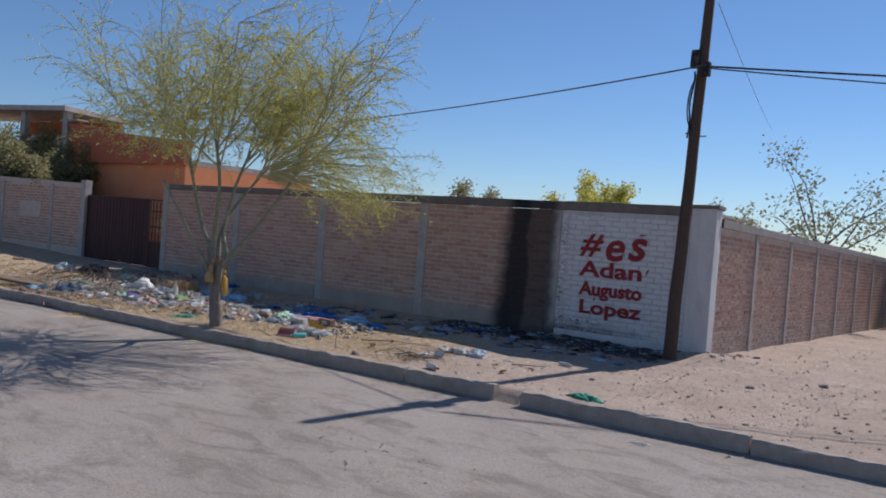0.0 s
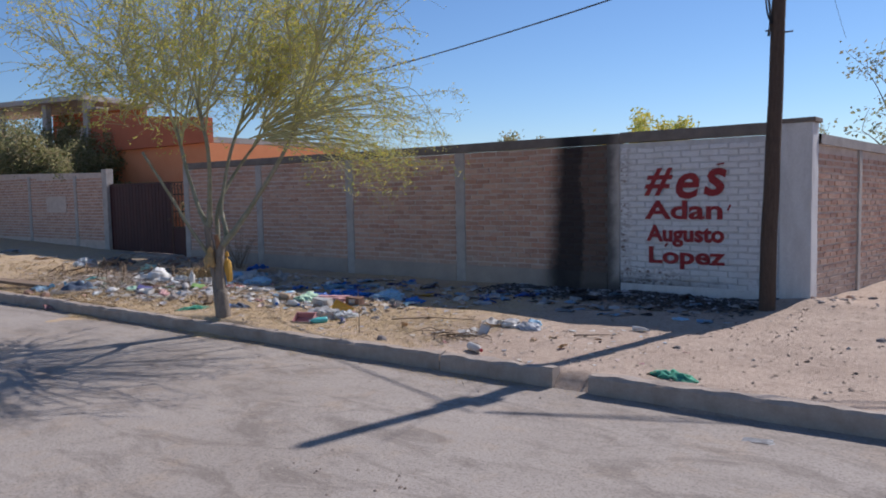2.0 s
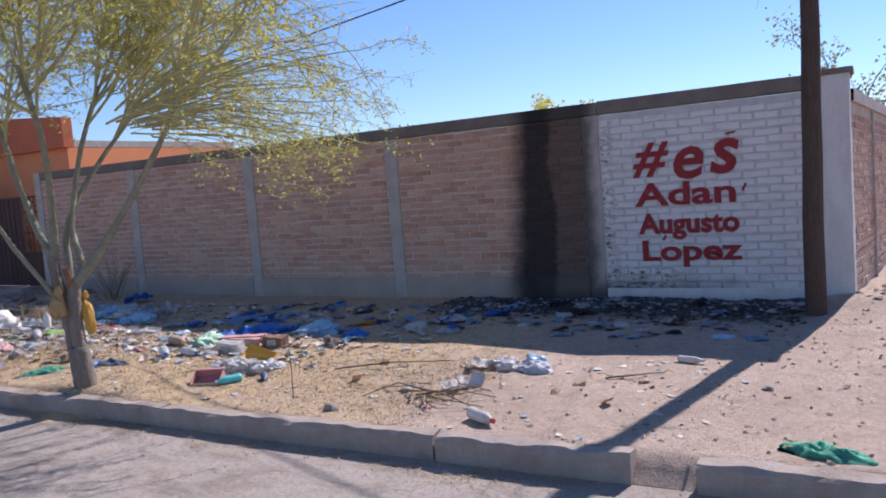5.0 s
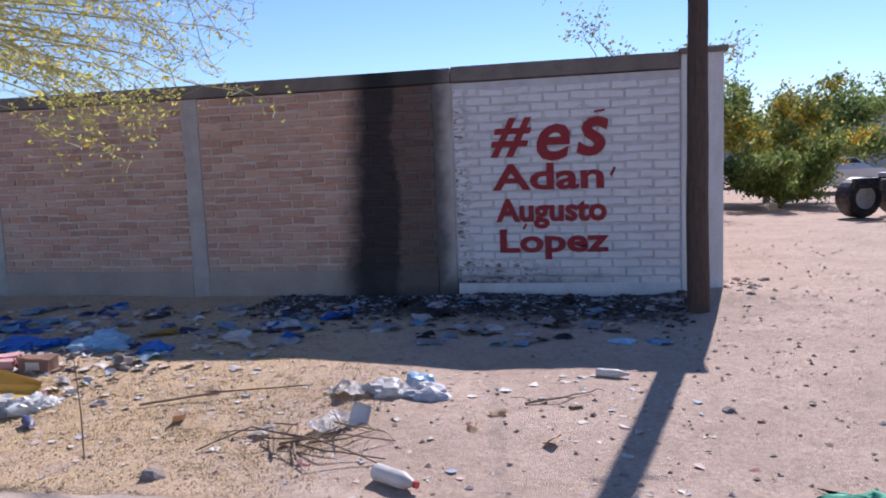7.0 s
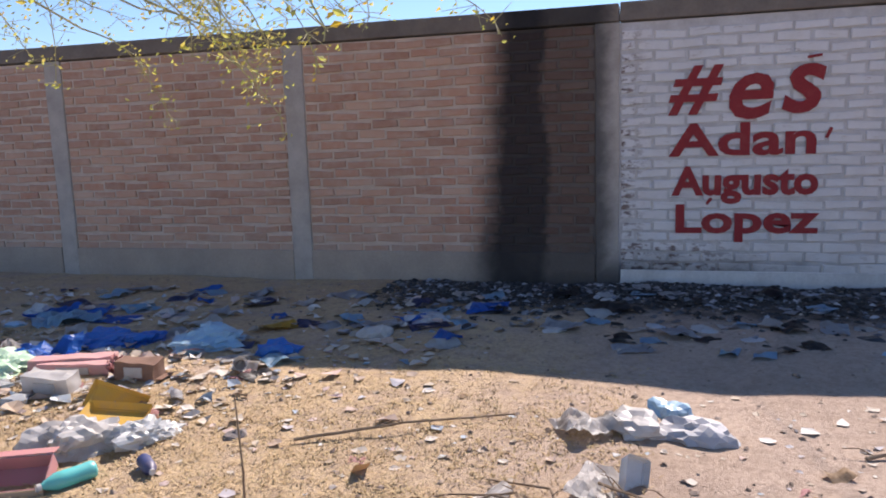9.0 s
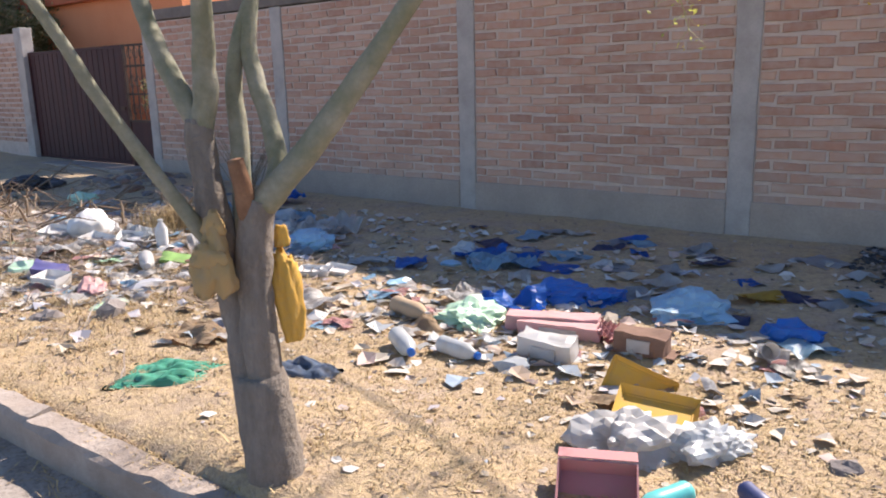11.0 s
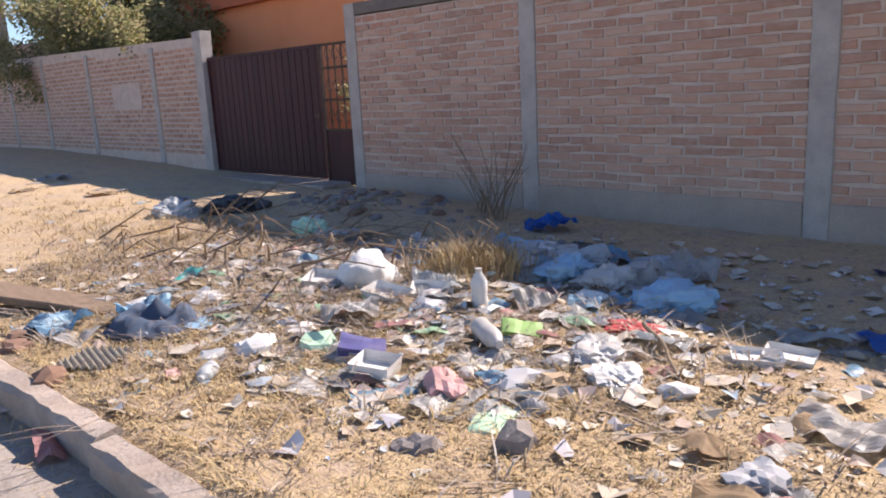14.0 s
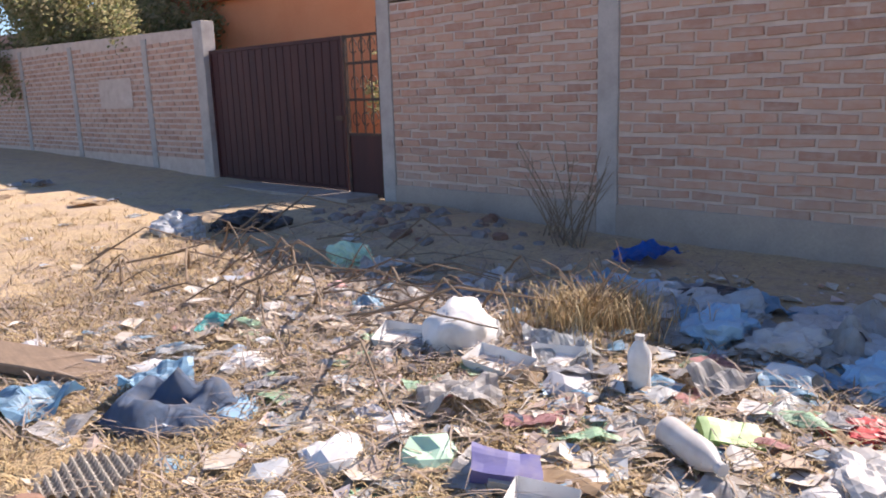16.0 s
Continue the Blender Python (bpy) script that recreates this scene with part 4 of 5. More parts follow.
leafy_tree("garden_shrub", -12.9, 1.6, 2.6, 0.7, 44, M_LEAF_D, "pale dry shrub behind the wicket grille", 1.6, 0.03, None, 0.2, 0.05)


def palm(x, y, h):
    t = empty("palm_tree", pose(x, y, 0), "tall palm with drooping dark fronds", "tree")
    pts = [Vector((0.15 * math.sin(i * 0.5), 0, h * i / 10)) for i in range(11)]
    part("trunk", tube(bmesh.new(), pts, [0.22 - 0.006 * i for i in range(11)], 9), M_BARK, t)
    r = random.Random(5)
    for k in range(16):
        a = 2 * math.pi * k / 16 + r.uniform(-0.2, 0.2)
        up = r.uniform(0.1, 1.1)
        bm = bmesh.new()
        p, d = pts[-1].copy(), Vector((math.cos(a), math.sin(a), up)).normalized()
        sidew = Vector((-math.sin(a), math.cos(a), 0))
        for i in range(14):
            q = p + d * 0.2
            ll = 0.55 * math.sin(math.pi * (i + 1) / 15) + 0.08
            for s in (-1, 1):
                tip = p + sidew * s * ll + d * 0.22 + Vector((0, 0, -0.16))
                bm.faces.new([bm.verts.new(c) for c in (p, p + d * 0.07, tip)])
            d = (d + Vector((0, 0, -0.11))).normalized()
            p = q
        part("frond", bm, M_LEAF_G, t)
    return t


palm(-44.0, 2.6, 6.4)

# ---- vehicles down the side street ----
def wheel(parent, x, y, z, r, w, rim):
    bm = lathe([(r * 0.55, -w / 2), (r * 0.92, -w / 2), (r, -w / 3), (r, w / 3), (r * 0.92, w / 2), (r * 0.55, w / 2)], 22)
    o = part("wheel", bm, P["black"], parent, "black tyre")
    o.location, o.rotation_euler = (x, y, z), (math.pi / 2, 0, 0)
    for s in (-1, 1):
        part("rim", lathe([(r * 0.58, s * (w / 2 + 0.004) - 0.006), (r * 0.5, s * (w / 2 + 0.004)), (r * 0.15, s * (w / 2 + 0.02)), (r * 0.1, s * (w / 2 + 0.024))], 18), rim, o)
    return o


def car(x, y, rz):
    g = empty("parked_car", pose(x, y, gz(x, y), 0, 0, rz), "silver saloon car parked across the street", "car")
    paint = mat_plain("silver_paint", (0.55, 0.56, 0.58), 0.3, 0.08, 3, 0.02, 0.3)
    glass = P["black"]
    bm = bmesh.new()
    prof = [(-2.2, 0.3), (-2.25, 0.75), (-2.1, 0.95), (-1.45, 1.0), (-0.9, 1.42), (0.45, 1.44), (1.15, 1.0), (2.1, 0.86), (2.25, 0.6), (2.2, 0.3)]
    f = bm.faces.new([bm.verts.new((a, -0.82, z)) for a, z in prof])
    r = bmesh.ops.extrude_face_region(bm, geom=[f])
    top = [v for v in r["geom"] if isinstance(v, bmesh.types.BMVert)]
    bmesh.ops.translate(bm, verts=top, vec=(0, 1.64, 0))
    for v in bm.verts:
        if v.co.z > 1.2:
            v.co.y *= 0.82
    bmesh.ops.recalc_face_normals(bm, faces=bm.faces)
    bmesh.ops.bevel(bm, geom=list(bm.edges), offset=0.05, segments=2, affect="EDGES")
    part("body", bm, paint, g)
    for s in (-1, 1):
        bm = bmesh.new()
        bm.faces.new([bm.verts.new((a, s * yy, z)) for a, yy, z in ((-1.25, 0.80, 1.03), (0.95, 0.80, 1.03), (0.4, 0.71, 1.36), (-0.85, 0.71, 1.36))])
        bmesh.ops.solidify(bm, geom=list(bm.faces), thickness=0.02)
        part("side_window", bm, glass, g)
    for sgn, a0, z0, a1, z1 in ((-1, -1.50, 1.02, -0.93, 1.40), (1, 1.18, 1.02, 0.50, 1.41)):
        bm = bmesh.new()
        bm.faces.new([bm.verts.new(c) for c in ((a0, -0.68, z0), (a0, 0.68, z0), (a1, 0.56, z1), (a1, -0.56, z1))])
        bmesh.ops.translate(bm, verts=bm.verts, vec=(sgn * 0.03, 0, 0.03))
        bmesh.ops.solidify(bm, geom=list(bm.faces), thickness=0.012)
        part("windscreen", bm, glass, g)
    part("bumper", box(bmesh.new(), -2.32, -0.8, 0.35, -2.2, 0.8, 0.55, 0.03), P["grey"], g)
    part("bumper", box(bmesh.new(), 2.2, -0.8, 0.35, 2.32, 0.8, 0.55, 0.03), P["grey"], g)
    for s in (-0.62, 0.62):
        part("tail_light", box(bmesh.new(), -2.27, s - 0.15, 0.68, -2.22, s + 0.15, 0.82, 0.01), P["red"], g)
        for a in (-1.35, 1.4):
            wheel(g, a, s * 1.26, 0.31, 0.31, 0.2, P["grey"])
    return g


car(10.2, 24.5, 200)
car(7.4, 31.0, 200)


def truck(x, y, rz):
    g = empty("truck_tractor", pose(x, y, gz(x, y), 0, 0, rz), "yellow lorry tractor with bare rear chassis", "truck")
    yel = mat_plain("yellow_truck_paint", (0.66, 0.36, 0.03), 0.4, 0.1, 3, 0.05)
    for s in (-0.43, 0.43):
        part("chassis_rail", box(bmesh.new(), -0.6, s - 0.05, 0.75, 5.6, s + 0.05, 1.0, 0.01), P["black"], g)
    part("fifth_wheel", box(bmesh.new(), 0.1, -0.45, 1.0, 1.0, 0.45, 1.12, 0.03), P["grey"], g)
    for a in (0.0, 1.2, 4.9):
        for s in (-0.95, 0.95):
            wheel(g, a, s, 0.5, 0.5, 0.5 if a < 2 else 0.28, P["white"])
    part("sleeper", box(bmesh.new(), 0.95, -1.15, 0.95, 3.6, 1.15, 3.45, 0.12), yel, g)
    part("cab", box(bmesh.new(), 3.62, -1.15, 0.95, 4.9, 1.15, 3.0, 0.15), yel, g)
    part("bonnet", box(bmesh.new(), 4.92, -0.85, 0.8, 6.3, 0.85, 2.0, 0.18), yel, g)
    for s in (-1.165, 1.15):
        part("side_window", box(bmesh.new(), 2.5, s, 2.3, 2.95, s + 0.015, 2.65), P["black"], g)
        part("door_window", box(bmesh.new(), 3.8, s, 2.05, 4.6, s + 0.015, 2.7), P["black"], g)
        part("fuel_tank", box(bmesh.new(), 2.0, s * 0.95 - 0.25, 0.45, 3.4, s * 0.95 + 0.25, 0.93, 0.12), P["grey"], g)
    part("mudguard", box(bmesh.new(), 1.8, -1.2, 0.95, 1.98, 1.2, 1.1, 0.02), yel, g)
    return g


truck(8.2, 10.8, 25)


# ---- litter, thing by thing ----
def crumple(size, flat, seed, detail=3, rough=0.5):
    bm = bmesh.new()
    bmesh.ops.create_icosphere(bm, subdivisions=detail, radius=1.0)
    o = Vector((seed * 1.7, seed * 0.3, seed * 2.1))
    for v in bm.verts:
        n = noise.noise(v.co * 1.3 + o) * 0.8 + noise.noise(v.co * 3.1 + o) * 0.35 + abs(noise.noise(v.co * 5.0 + o)) * 0.45 + abs(noise.noise(v.co * 11 + o)) * 0.3
        v.co *= 1 + rough * n
        v.co = Vector((v.co.x * size[0], v.co.y * size[1], max(-0.25, v.co.z) * size[2] * flat))
    lo = min(v.co.z for v in bm.verts)
    for v in bm.verts:
        v.co.z -= lo + 0.01
    return bm


def sheet(w, d, seed, fold=0.04, n=9):
    """A thin crumpled sheet with thickness."""
    bm = bmesh.new()
    o = Vector((seed * 3.1, seed, 0))
    vs = [[None] * (n + 1) for _ in range(n + 1)]
    for i in range(n + 1):
        for j in range(n + 1):
            x, y = (i / n - 0.5) * w, (j / n - 0.5) * d
            e = 1 - 0.12 * abs(noise.noise(Vector((i * 0.6, j * 0.6, seed))))
            vs[i][j] = bm.verts.new((x * e, y * e, 0.012 + fold * (0.7 + noise.noise(Vector((x, y, 0)) * 5 + o) + 0.5 * noise.noise(Vector((x, y, 0)) * 13 + o))))
    for i in range(n):
        for j in range(n):
            bm.faces.new((vs[i][j], vs[i + 1][j], vs[i + 1][j + 1], vs[i][j + 1]))
    bmesh.ops.solidify(bm, geom=list(bm.faces), thickness=-0.004)
    lo = min(v.co.z for v in bm.verts)
    for v in bm.verts:
        v.co.z -= lo + 0.004
    return bm


SEED = [100]


def seed():
    SEED[0] += 1
    return SEED[0]


def bag(x, y, s, col, label, flat=0.75, group="", name="plastic_bag", detail=3):
    k = seed()
    r = random.Random(k)
    s *= 0.82
    if r.random() < (0.7 if s < 0.42 else 0.35):
        return thing(name, sheet(s * 1.1, s * 0.8, k, s * 0.34 * flat, 14), P[col], on(x, y, -0.004, 0, 0, r.uniform(0, 360)), label, "bag", group)
    return thing(name, crumple((s * 0.5, s * 0.38, s * 0.36), flat, k, detail + (1 if s > 0.3 else 0), 0.72), P[col], on(x, y, -0.005, 0, 0, r.uniform(0, 360)), label, "bag", group)


def paper(x, y, w, d, col, label, fold=0.03, name="paper_sheet", cat="paper", rz=None, group=""):
    k = seed()
    return thing(name, sheet(w, d, k, fold), P[col], on(x, y, 0, 0, 0, random.Random(k).uniform(0, 360) if rz is None else rz), label, cat, group)


def bottle(x, y, length, rad, col, cap, label, rz=0, up=False, group=""):
    L = length
    b = empty("bottle", on(x, y, 0.0 if up else rad * 0.9, 0 if up else 90, 0, rz), label, "bottle", group)
    part("body", lathe([(rad * 0.8, 0), (rad, 0.01), (rad, L * 0.12), (rad * 0.95, L * 0.3), (rad, L * 0.5), (rad * 0.98, L * 0.68), (rad * 0.55, L * 0.85), (rad * 0.36, L * 0.9), (rad * 0.36, L * 0.93)], 14), P[col], b, "", True)
    part("cap", lathe([(rad * 0.42, L * 0.931), (rad * 0.42, L), (rad * 0.35, L * 1.005)], 12), P[cap], b)
    return b


def carton(x, y, w, d, h, col, label, rz=0, tilt=0, inner="tan"):
    c = empty("carton", on(x, y, 0, tilt, 0, rz), label, "box")
    t = 0.006
    for q, b in enumerate(((-w / 2, -d / 2, 0, w / 2, d / 2, t), (-w / 2, -d / 2, t, -w / 2 + t, d / 2, h), (w / 2 - t, -d / 2, t, w / 2, d / 2, h), (-w / 2 + t, -d / 2, t, w / 2 - t, -d / 2 + t, h), (-w / 2 + t, d / 2 - t, t, w / 2 - t, d / 2, h))):
        part("side_panel" if q else "bottom", boxes(b), P[col], c)
    f = part("flap", boxes((-w / 2, 0, 0, w / 2, d * 0.45, 0.005)), P[col], c)
    f.location, f.rotation_euler = (0, d / 2 + 0.002, h), (radians(-35), 0, 0)
    f = part("flap", boxes((-w / 2, -d * 0.4, 0, w / 2, 0, 0.005)), P[inner], c)
    f.location, f.rotation_euler = (0, -d / 2 - 0.002, h), (radians(50), 0, 0)
    return c


def pack(x, y, w, d, h, col, label, rz=0, tilt=0, stripe="white"):
    """A closed, dented printed carton with a label band."""
    c = empty("carton", on(x, y, 0.0, tilt, tilt * 0.5, rz), label, "box")
    bm = box(bmesh.new(), -w / 2, -d / 2, 0, w / 2, d / 2, h)
    bmesh.ops.subdivide_edges(bm, edges=list(bm.edges), cuts=5, use_grid_fill=True)
    k = seed()
    for v in bm.verts:
        v.co += 0.16 * h * Vector((noise.noise(v.co * 9 + Vector((k, 0, 0))), noise.noise(v.co * 9 + Vector((0, k, 0))), noise.noise(v.co * 11 + Vector((0, 0, k)))))
    part("body", bm, P[col], c)
    part("label_band", boxes((-w * 0.22, -d / 2 - 0.012, h * 0.2, w * 0.22, d / 2 + 0.012, h * 0.75)), P[stripe], c)
    part("end_flap", boxes((w / 2 + 0.004, -d / 2, h * 0.1, w / 2 + w * 0.18, d / 2, h * 0.1 + 0.005)), P[col], c)
    return c


def foam_tray(x, y, w, d, h, label, rz=0, tilt=0, col="foam"):
    bm = box(bmesh.new(), -w / 2, -d / 2, 0, w / 2, d / 2, h)
    top = max(bm.faces, key=lambda f: f.calc_center_median().z)
    bmesh.ops.inset_region(bm, faces=[top], thickness=w * 0.1)
    for v in top.verts:
        v.co.z -= h * 0.6
    for v in bm.verts:
        if v.co.z < 0.001:
            v.co.x *= 0.86
            v.co.y *= 0.86
    bmesh.ops.bevel(bm, geom=list(bm.edges), offset=0.006, segments=2, affect="EDGES")
    return thing("foam_tray", bm, P[col], on(x, y, 0, tilt, tilt * 0.4, rz), label, "tray")


def stone(x, y, s, label="rough grey stone lying on the dirt", col="stone", group="", squat=0.75):
    k = seed()
    return thing("stone" if col == "stone" else "brick_shard", crumple((s * 0.42, s * 0.36, s * 0.4), squat, k, 2, 0.6), P[col], on(x, y, -0.01, 0, 0, (k * 47) % 360), label, "stone", group)


def egg_tray(x, y, rz, n=(6, 5), col="egg", tilt=0, pitch=0.052):
    bm = bmesh.new()
    res = 4
    nx, ny = n[0] * res, n[1] * res
    vs = [[bm.verts.new(((i / res - n[0] / 2) * pitch, (j / res - n[1] / 2) * pitch, 0.028 + 0.024 * math.cos(2 * math.pi * i / res) * math.cos(2 * math.pi * j / res))) for j in range(ny + 1)] for i in range(nx + 1)]
    for i in range(nx):
        for j in range(ny):
            bm.faces.new((vs[i][j], vs[i + 1][j], vs[i + 1][j + 1], vs[i][j + 1]))
    bmesh.ops.solidify(bm, geom=list(bm.faces), thickness=0.004)
    return thing("egg_tray", bm, P[col], on(x, y, 0.02, tilt, tilt, rz), "empty moulded pulp egg tray on the litter", "egg tray")


def cloth(x, y, w, d, col, label, rz=0, h=0.10):
    k = seed()
    bm = bmesh.new()
    n = 16
    o = Vector((k, 0, 0))
    vs = [[None] * (n + 1) for _ in range(n + 1)]
    for i in range(n + 1):
        for j in range(n + 1):
            u, v = i / n - 0.5, j / n - 0.5
            edge = max(0.0, 1 - 4 * (u * u + v * v))
            z = h * edge ** 0.5 * (0.75 + 0.5 * math.sin(u * 26 + 3 * noise.noise(Vector((u * 3, v * 3, k)))) * 0.22 + 0.9 * noise.noise(Vector((u * 5, v * 5, k))))
            vs[i][j] = bm.verts.new((u * w * (1 + 0.25 * noise.noise(Vector((u * 3, v * 3, k + 2)))), v * d * (1 + 0.25 * noise.noise(Vector((u * 3, v * 3, k + 5)))), max(0.004, z)))
    for i in range(n):
        for j in range(n):
            bm.faces.new((vs[i][j], vs[i + 1][j], vs[i + 1][j + 1], vs[i][j + 1]))
    bmesh.ops.solidify(bm, geom=list(bm.faces), thickness=0.006)
    return thing("cloth", bm, P[col], on(x, y, -0.004, 0, 0, rz), label, "cloth", "", "", True)


def stick(pts, r, label, forks=()):
    g = []
    for x, y, dz in pts:
        g.append(Vector((x, y, gz(x, y) + dz)))
    a = []
    for p, q in zip(g, g[1:]):
        for s in range(5):
            c = p.lerp(q, s / 5)
            a.append(c + Vector((0.02 * noise.noise(c * 5), 0.02 * noise.noise(c * 5 + Vector((7, 0, 0))), 0.0)))
    a.append(g[-1])
    bm = tube(bmesh.new(), a, [r * (1 - 0.6 * i / len(a)) for i in range(len(a))], 6)
    rr = random.Random(int(abs(pts[0][0]) * 1000))
    for k in range(len(a) // 4):
        s = a[rr.randrange(len(a))]
        e = s + Vector((rr.uniform(-0.15, 0.15), rr.uniform(-0.15, 0.15), rr.uniform(0.0, 0.07)))
        tube(bm, [s, s.lerp(e, 0.5) + Vector((0, 0, 0.02)), e], [r * 0.4, r * 0.3, r * 0.2], 4)
    return thing("dry_branch", bm, M_TWIG, pose(0, 0, 0), label, "branch")


# bag and net hung in the fork of the tree
M_SACK = mat_plain("sackcloth", (0.46, 0.30, 0.13), 0.95, 0.3, 30, 0.8)
sack = empty("cloth_sack", pose(-3.396, -5.755, 0.80, 0, 0, 30), "crumpled tan sack wedged in the tree fork", "sack")
bm = crumple((0.062, 0.060, 0.165), 1.0, 3, 4, 0.5)
for v in bm.verts:
    v.co.z += 0.012 * math.sin(v.co.x * 90 + 3 * noise.noise(v.co * 12))
part("body", bm, M_SACK, sack, "", True)
part("gathered_neck", crumple((0.034, 0.030, 0.055), 1.0, 5, 3, 0.6), M_SACK, sack, "", True).location = (0.01, 0.02, 0.20)
part("fold", crumple((0.055, 0.030, 0.05), 1.0, 9, 3, 0.5), M_SACK, sack, "", True).location = (0.0, -0.03, 0.10)
net = empty("net_sack", pose(-3.320, -5.487, 0.57, 4, 0, 0), "ochre mesh sack hanging against the tree trunk", "sack")
bm = crumple((0.050, 0.055, 0.27), 1.0, 8, 4, 0.45)
for v in bm.verts:
    k = 0.72 + 0.4 * math.sin(min(1.0, v.co.z / 0.6) * 2.4)
    v.co.x *= k
    v.co.y *= k
part("body", bm, P["ochre"], net, "", True)
part("tied_top", crumple((0.026, 0.024, 0.06), 1.0, 12, 3, 0.5), P["ochre"], net, "", True).location = (0.0, 0.0, 0.36)

# key pieces near the painted panel
cloth(3.13, -5.25, 0.5, 0.2, "green", "flattened sea-green foam pad on bare dirt", -20, 0.07)
bag(0.15, -3.83, 0.42, "white", "crumpled white plastic bag on bare dirt")
bag(0.64, -3.83, 0.36, "grey", "grey crumpled bag beside a white one")
bag(0.37, -3.81, 0.34, "white", "torn white bag lying on dirt")
bag(0.53, -3.50, 0.26, "sky", "pale blue scrap of plastic bag")
bottle(0.72, -5.19, 0.30, 0.045, "white", "red", "white plastic bottle with faded pink label on dirt", 62)
foam_tray(0.34, -4.42, 0.12, 0.24, 0.07, "upended torn white foam container", 30, 62)
paper(0.22, -4.49, 0.32, 0.2, "white", "crumpled white paper on bare dirt", 0.05)
bottle(1.81, -3.25, 0.24, 0.03, "white", "white", "thin white plastic tube on the shadow edge", 80)
for x, y, s in ((2.65, -3.95, 0.12), (4.4, -2.4, 0.14), (4.9, -4.9, 0.1), (5.2, -1.2, 0.16), (6.2, 0.6, 0.22), (3.4, -2.0, 0.08), (2.0, -5.0, 0.07), (-0.5, -5.35, 0.16), (-1.65, -4.25, 0.15), (4.1, -5.6, 0.08)):
    stone(x, y, s, group="loose stones")
stick([(-1.30, -4.29, 0.02), (-0.8, -4.05, 0.05), (-0.27, -3.75, 0.02)], 0.010, "long dry branch lying on straw and dirt")
stick([(1.36, -3.96, 0.01), (1.6, -3.86, 0.03), (1.78, -3.68, 0.01)], 0.010, "thin dry twig on bare dirt")
for k in range(9):
    a = R.uniform(0, 6.28)
    stick([(0.12 + R.gauss(0, 0.2), -4.85 + R.gauss(0, 0.15), 0.03), (0.12 + 0.3 * math.cos(a), -4.85 + 0.25 * math.sin(a), R.uniform(0.03, 0.14)), (0.12 + 0.6 * math.cos(a + 0.4), -4.85 + 0.45 * math.sin(a + 0.4), 0.01)], 0.008, "tangled dry twig on the verge")
bag(-0.18, -4.64, 0.2, "white", "dirty white scrap caught in dry twigs")

# heap of containers beyond the tree
foam_tray(-2.42, -4.23, 0.36, 0.24, 0.08, "yellow foam box lying open on litter", 15, 14, "yellow")
foam_tray(-2.61, -3.97, 0.34, 0.2, 0.05, "yellow foam lid propped against its box", 20, 55, "yellow")
carton(-2.35, -4.95, 0.29, 0.19, 0.085, "maroon", "faded red cardboard box lying on its side", 25, 30)
bottle(-2.07, -4.79, 0.26, 0.042, "teal", "white", "teal plastic bottle lying in litter", -25)
bag(-2.42, -4.54, 0.5, "white", "white crumpled bag between cardboard boxes")
bag(-2.14, -4.37, 0.38, "clear", "cloudy plastic bag among containers")
bottle(-1.92, -4.64, 0.18, 0.035, "navy", "white", "small dark bottle on straw", 50)
pack(-3.37, -3.44, 0.55, 0.14, 0.10, "pink", "long faded pink carton on the litter heap", 20)
pack(-3.28, -3.51, 0.5, 0.14, 0.08, "pink", "crushed pink carton on the litter heap", 12)
egg_tray(-2.92, -3.43, 15, (6, 3), "pink", 12)
pack(-2.77, -3.54, 0.28, 0.14, 0.12, "brickred", "small brown carton beside an egg tray", 5)
bag(-3.82, -3.18, 0.50, "blue", "large bright blue plastic bag on the litter heap", 0.85)
bag(-3.69, -2.74, 0.52, "blue", "flattened bright blue plastic bag in wall shade", 0.5)
bag(-3.41, -2.66, 0.45, "blue", "bright blue plastic bag in wall shade", 0.5)
bag(-4.86, -2.03, 0.50, "blue", "blue plastic bag in wall shade", 0.55)
bag(-4.53, -2.22, 0.62, "sky", "pale blue plastic sheet heap in shade", 0.55)
bag(-2.84, -2.66, 0.66, "sky", "pale blue plastic bag in wall shade", 0.6)
bag(-3.89, -3.54, 0.55, "mint", "pale green plastic bag on the litter heap", 0.6)
bag(-4.18, -3.21, 0.42, "white", "white plastic bag behind a green one", 0.7)
pack(-3.17, -3.86, 0.30, 0.15, 0.12, "white", "white drinks carton lying on straw", 10, 8)
bottle(-4.42, -3.66, 0.36, 0.06, "tan", "white", "dirty translucent bottle lying on straw", 75)
bottle(-3.73, -4.08, 0.30, 0.05, "clear", "blue", "clear plastic bottle with blue cap on straw", 80)
bottle(-4.01, -4.13, 0.32, 0.055, "clear", "blue", "clear plastic bottle lying on straw", 55)
bag(-4.05, -3.86, 0.3, "tan", "dirty beige crumpled bag on straw")
bag(-4.99, -3.88, 0.45, "white", "dirty white crumpled bag on straw", 0.5)
thing("cup", lathe([(0.03, 0), (0.032, 0.002), (0.045, 0.11), (0.048, 0.112), (0.044, 0.112), (0.03, 0.006)], 16), P["white"], on(-2.22, -3.23, 0.045, 70, 0, 30), "white foam cup tipped on the shadow edge", "cup")
bag(-2.04, -3.32, 0.26, "black", "black scrap of plastic beside a cup", 0.4)
bag(-2.54, -2.10, 0.35, "yellow", "ochre plastic scrap in wall shade", 0.4)
bag(-2.31, -1.96, 0.3, "navy", "dark blue plastic scrap in wall shade", 0.4)

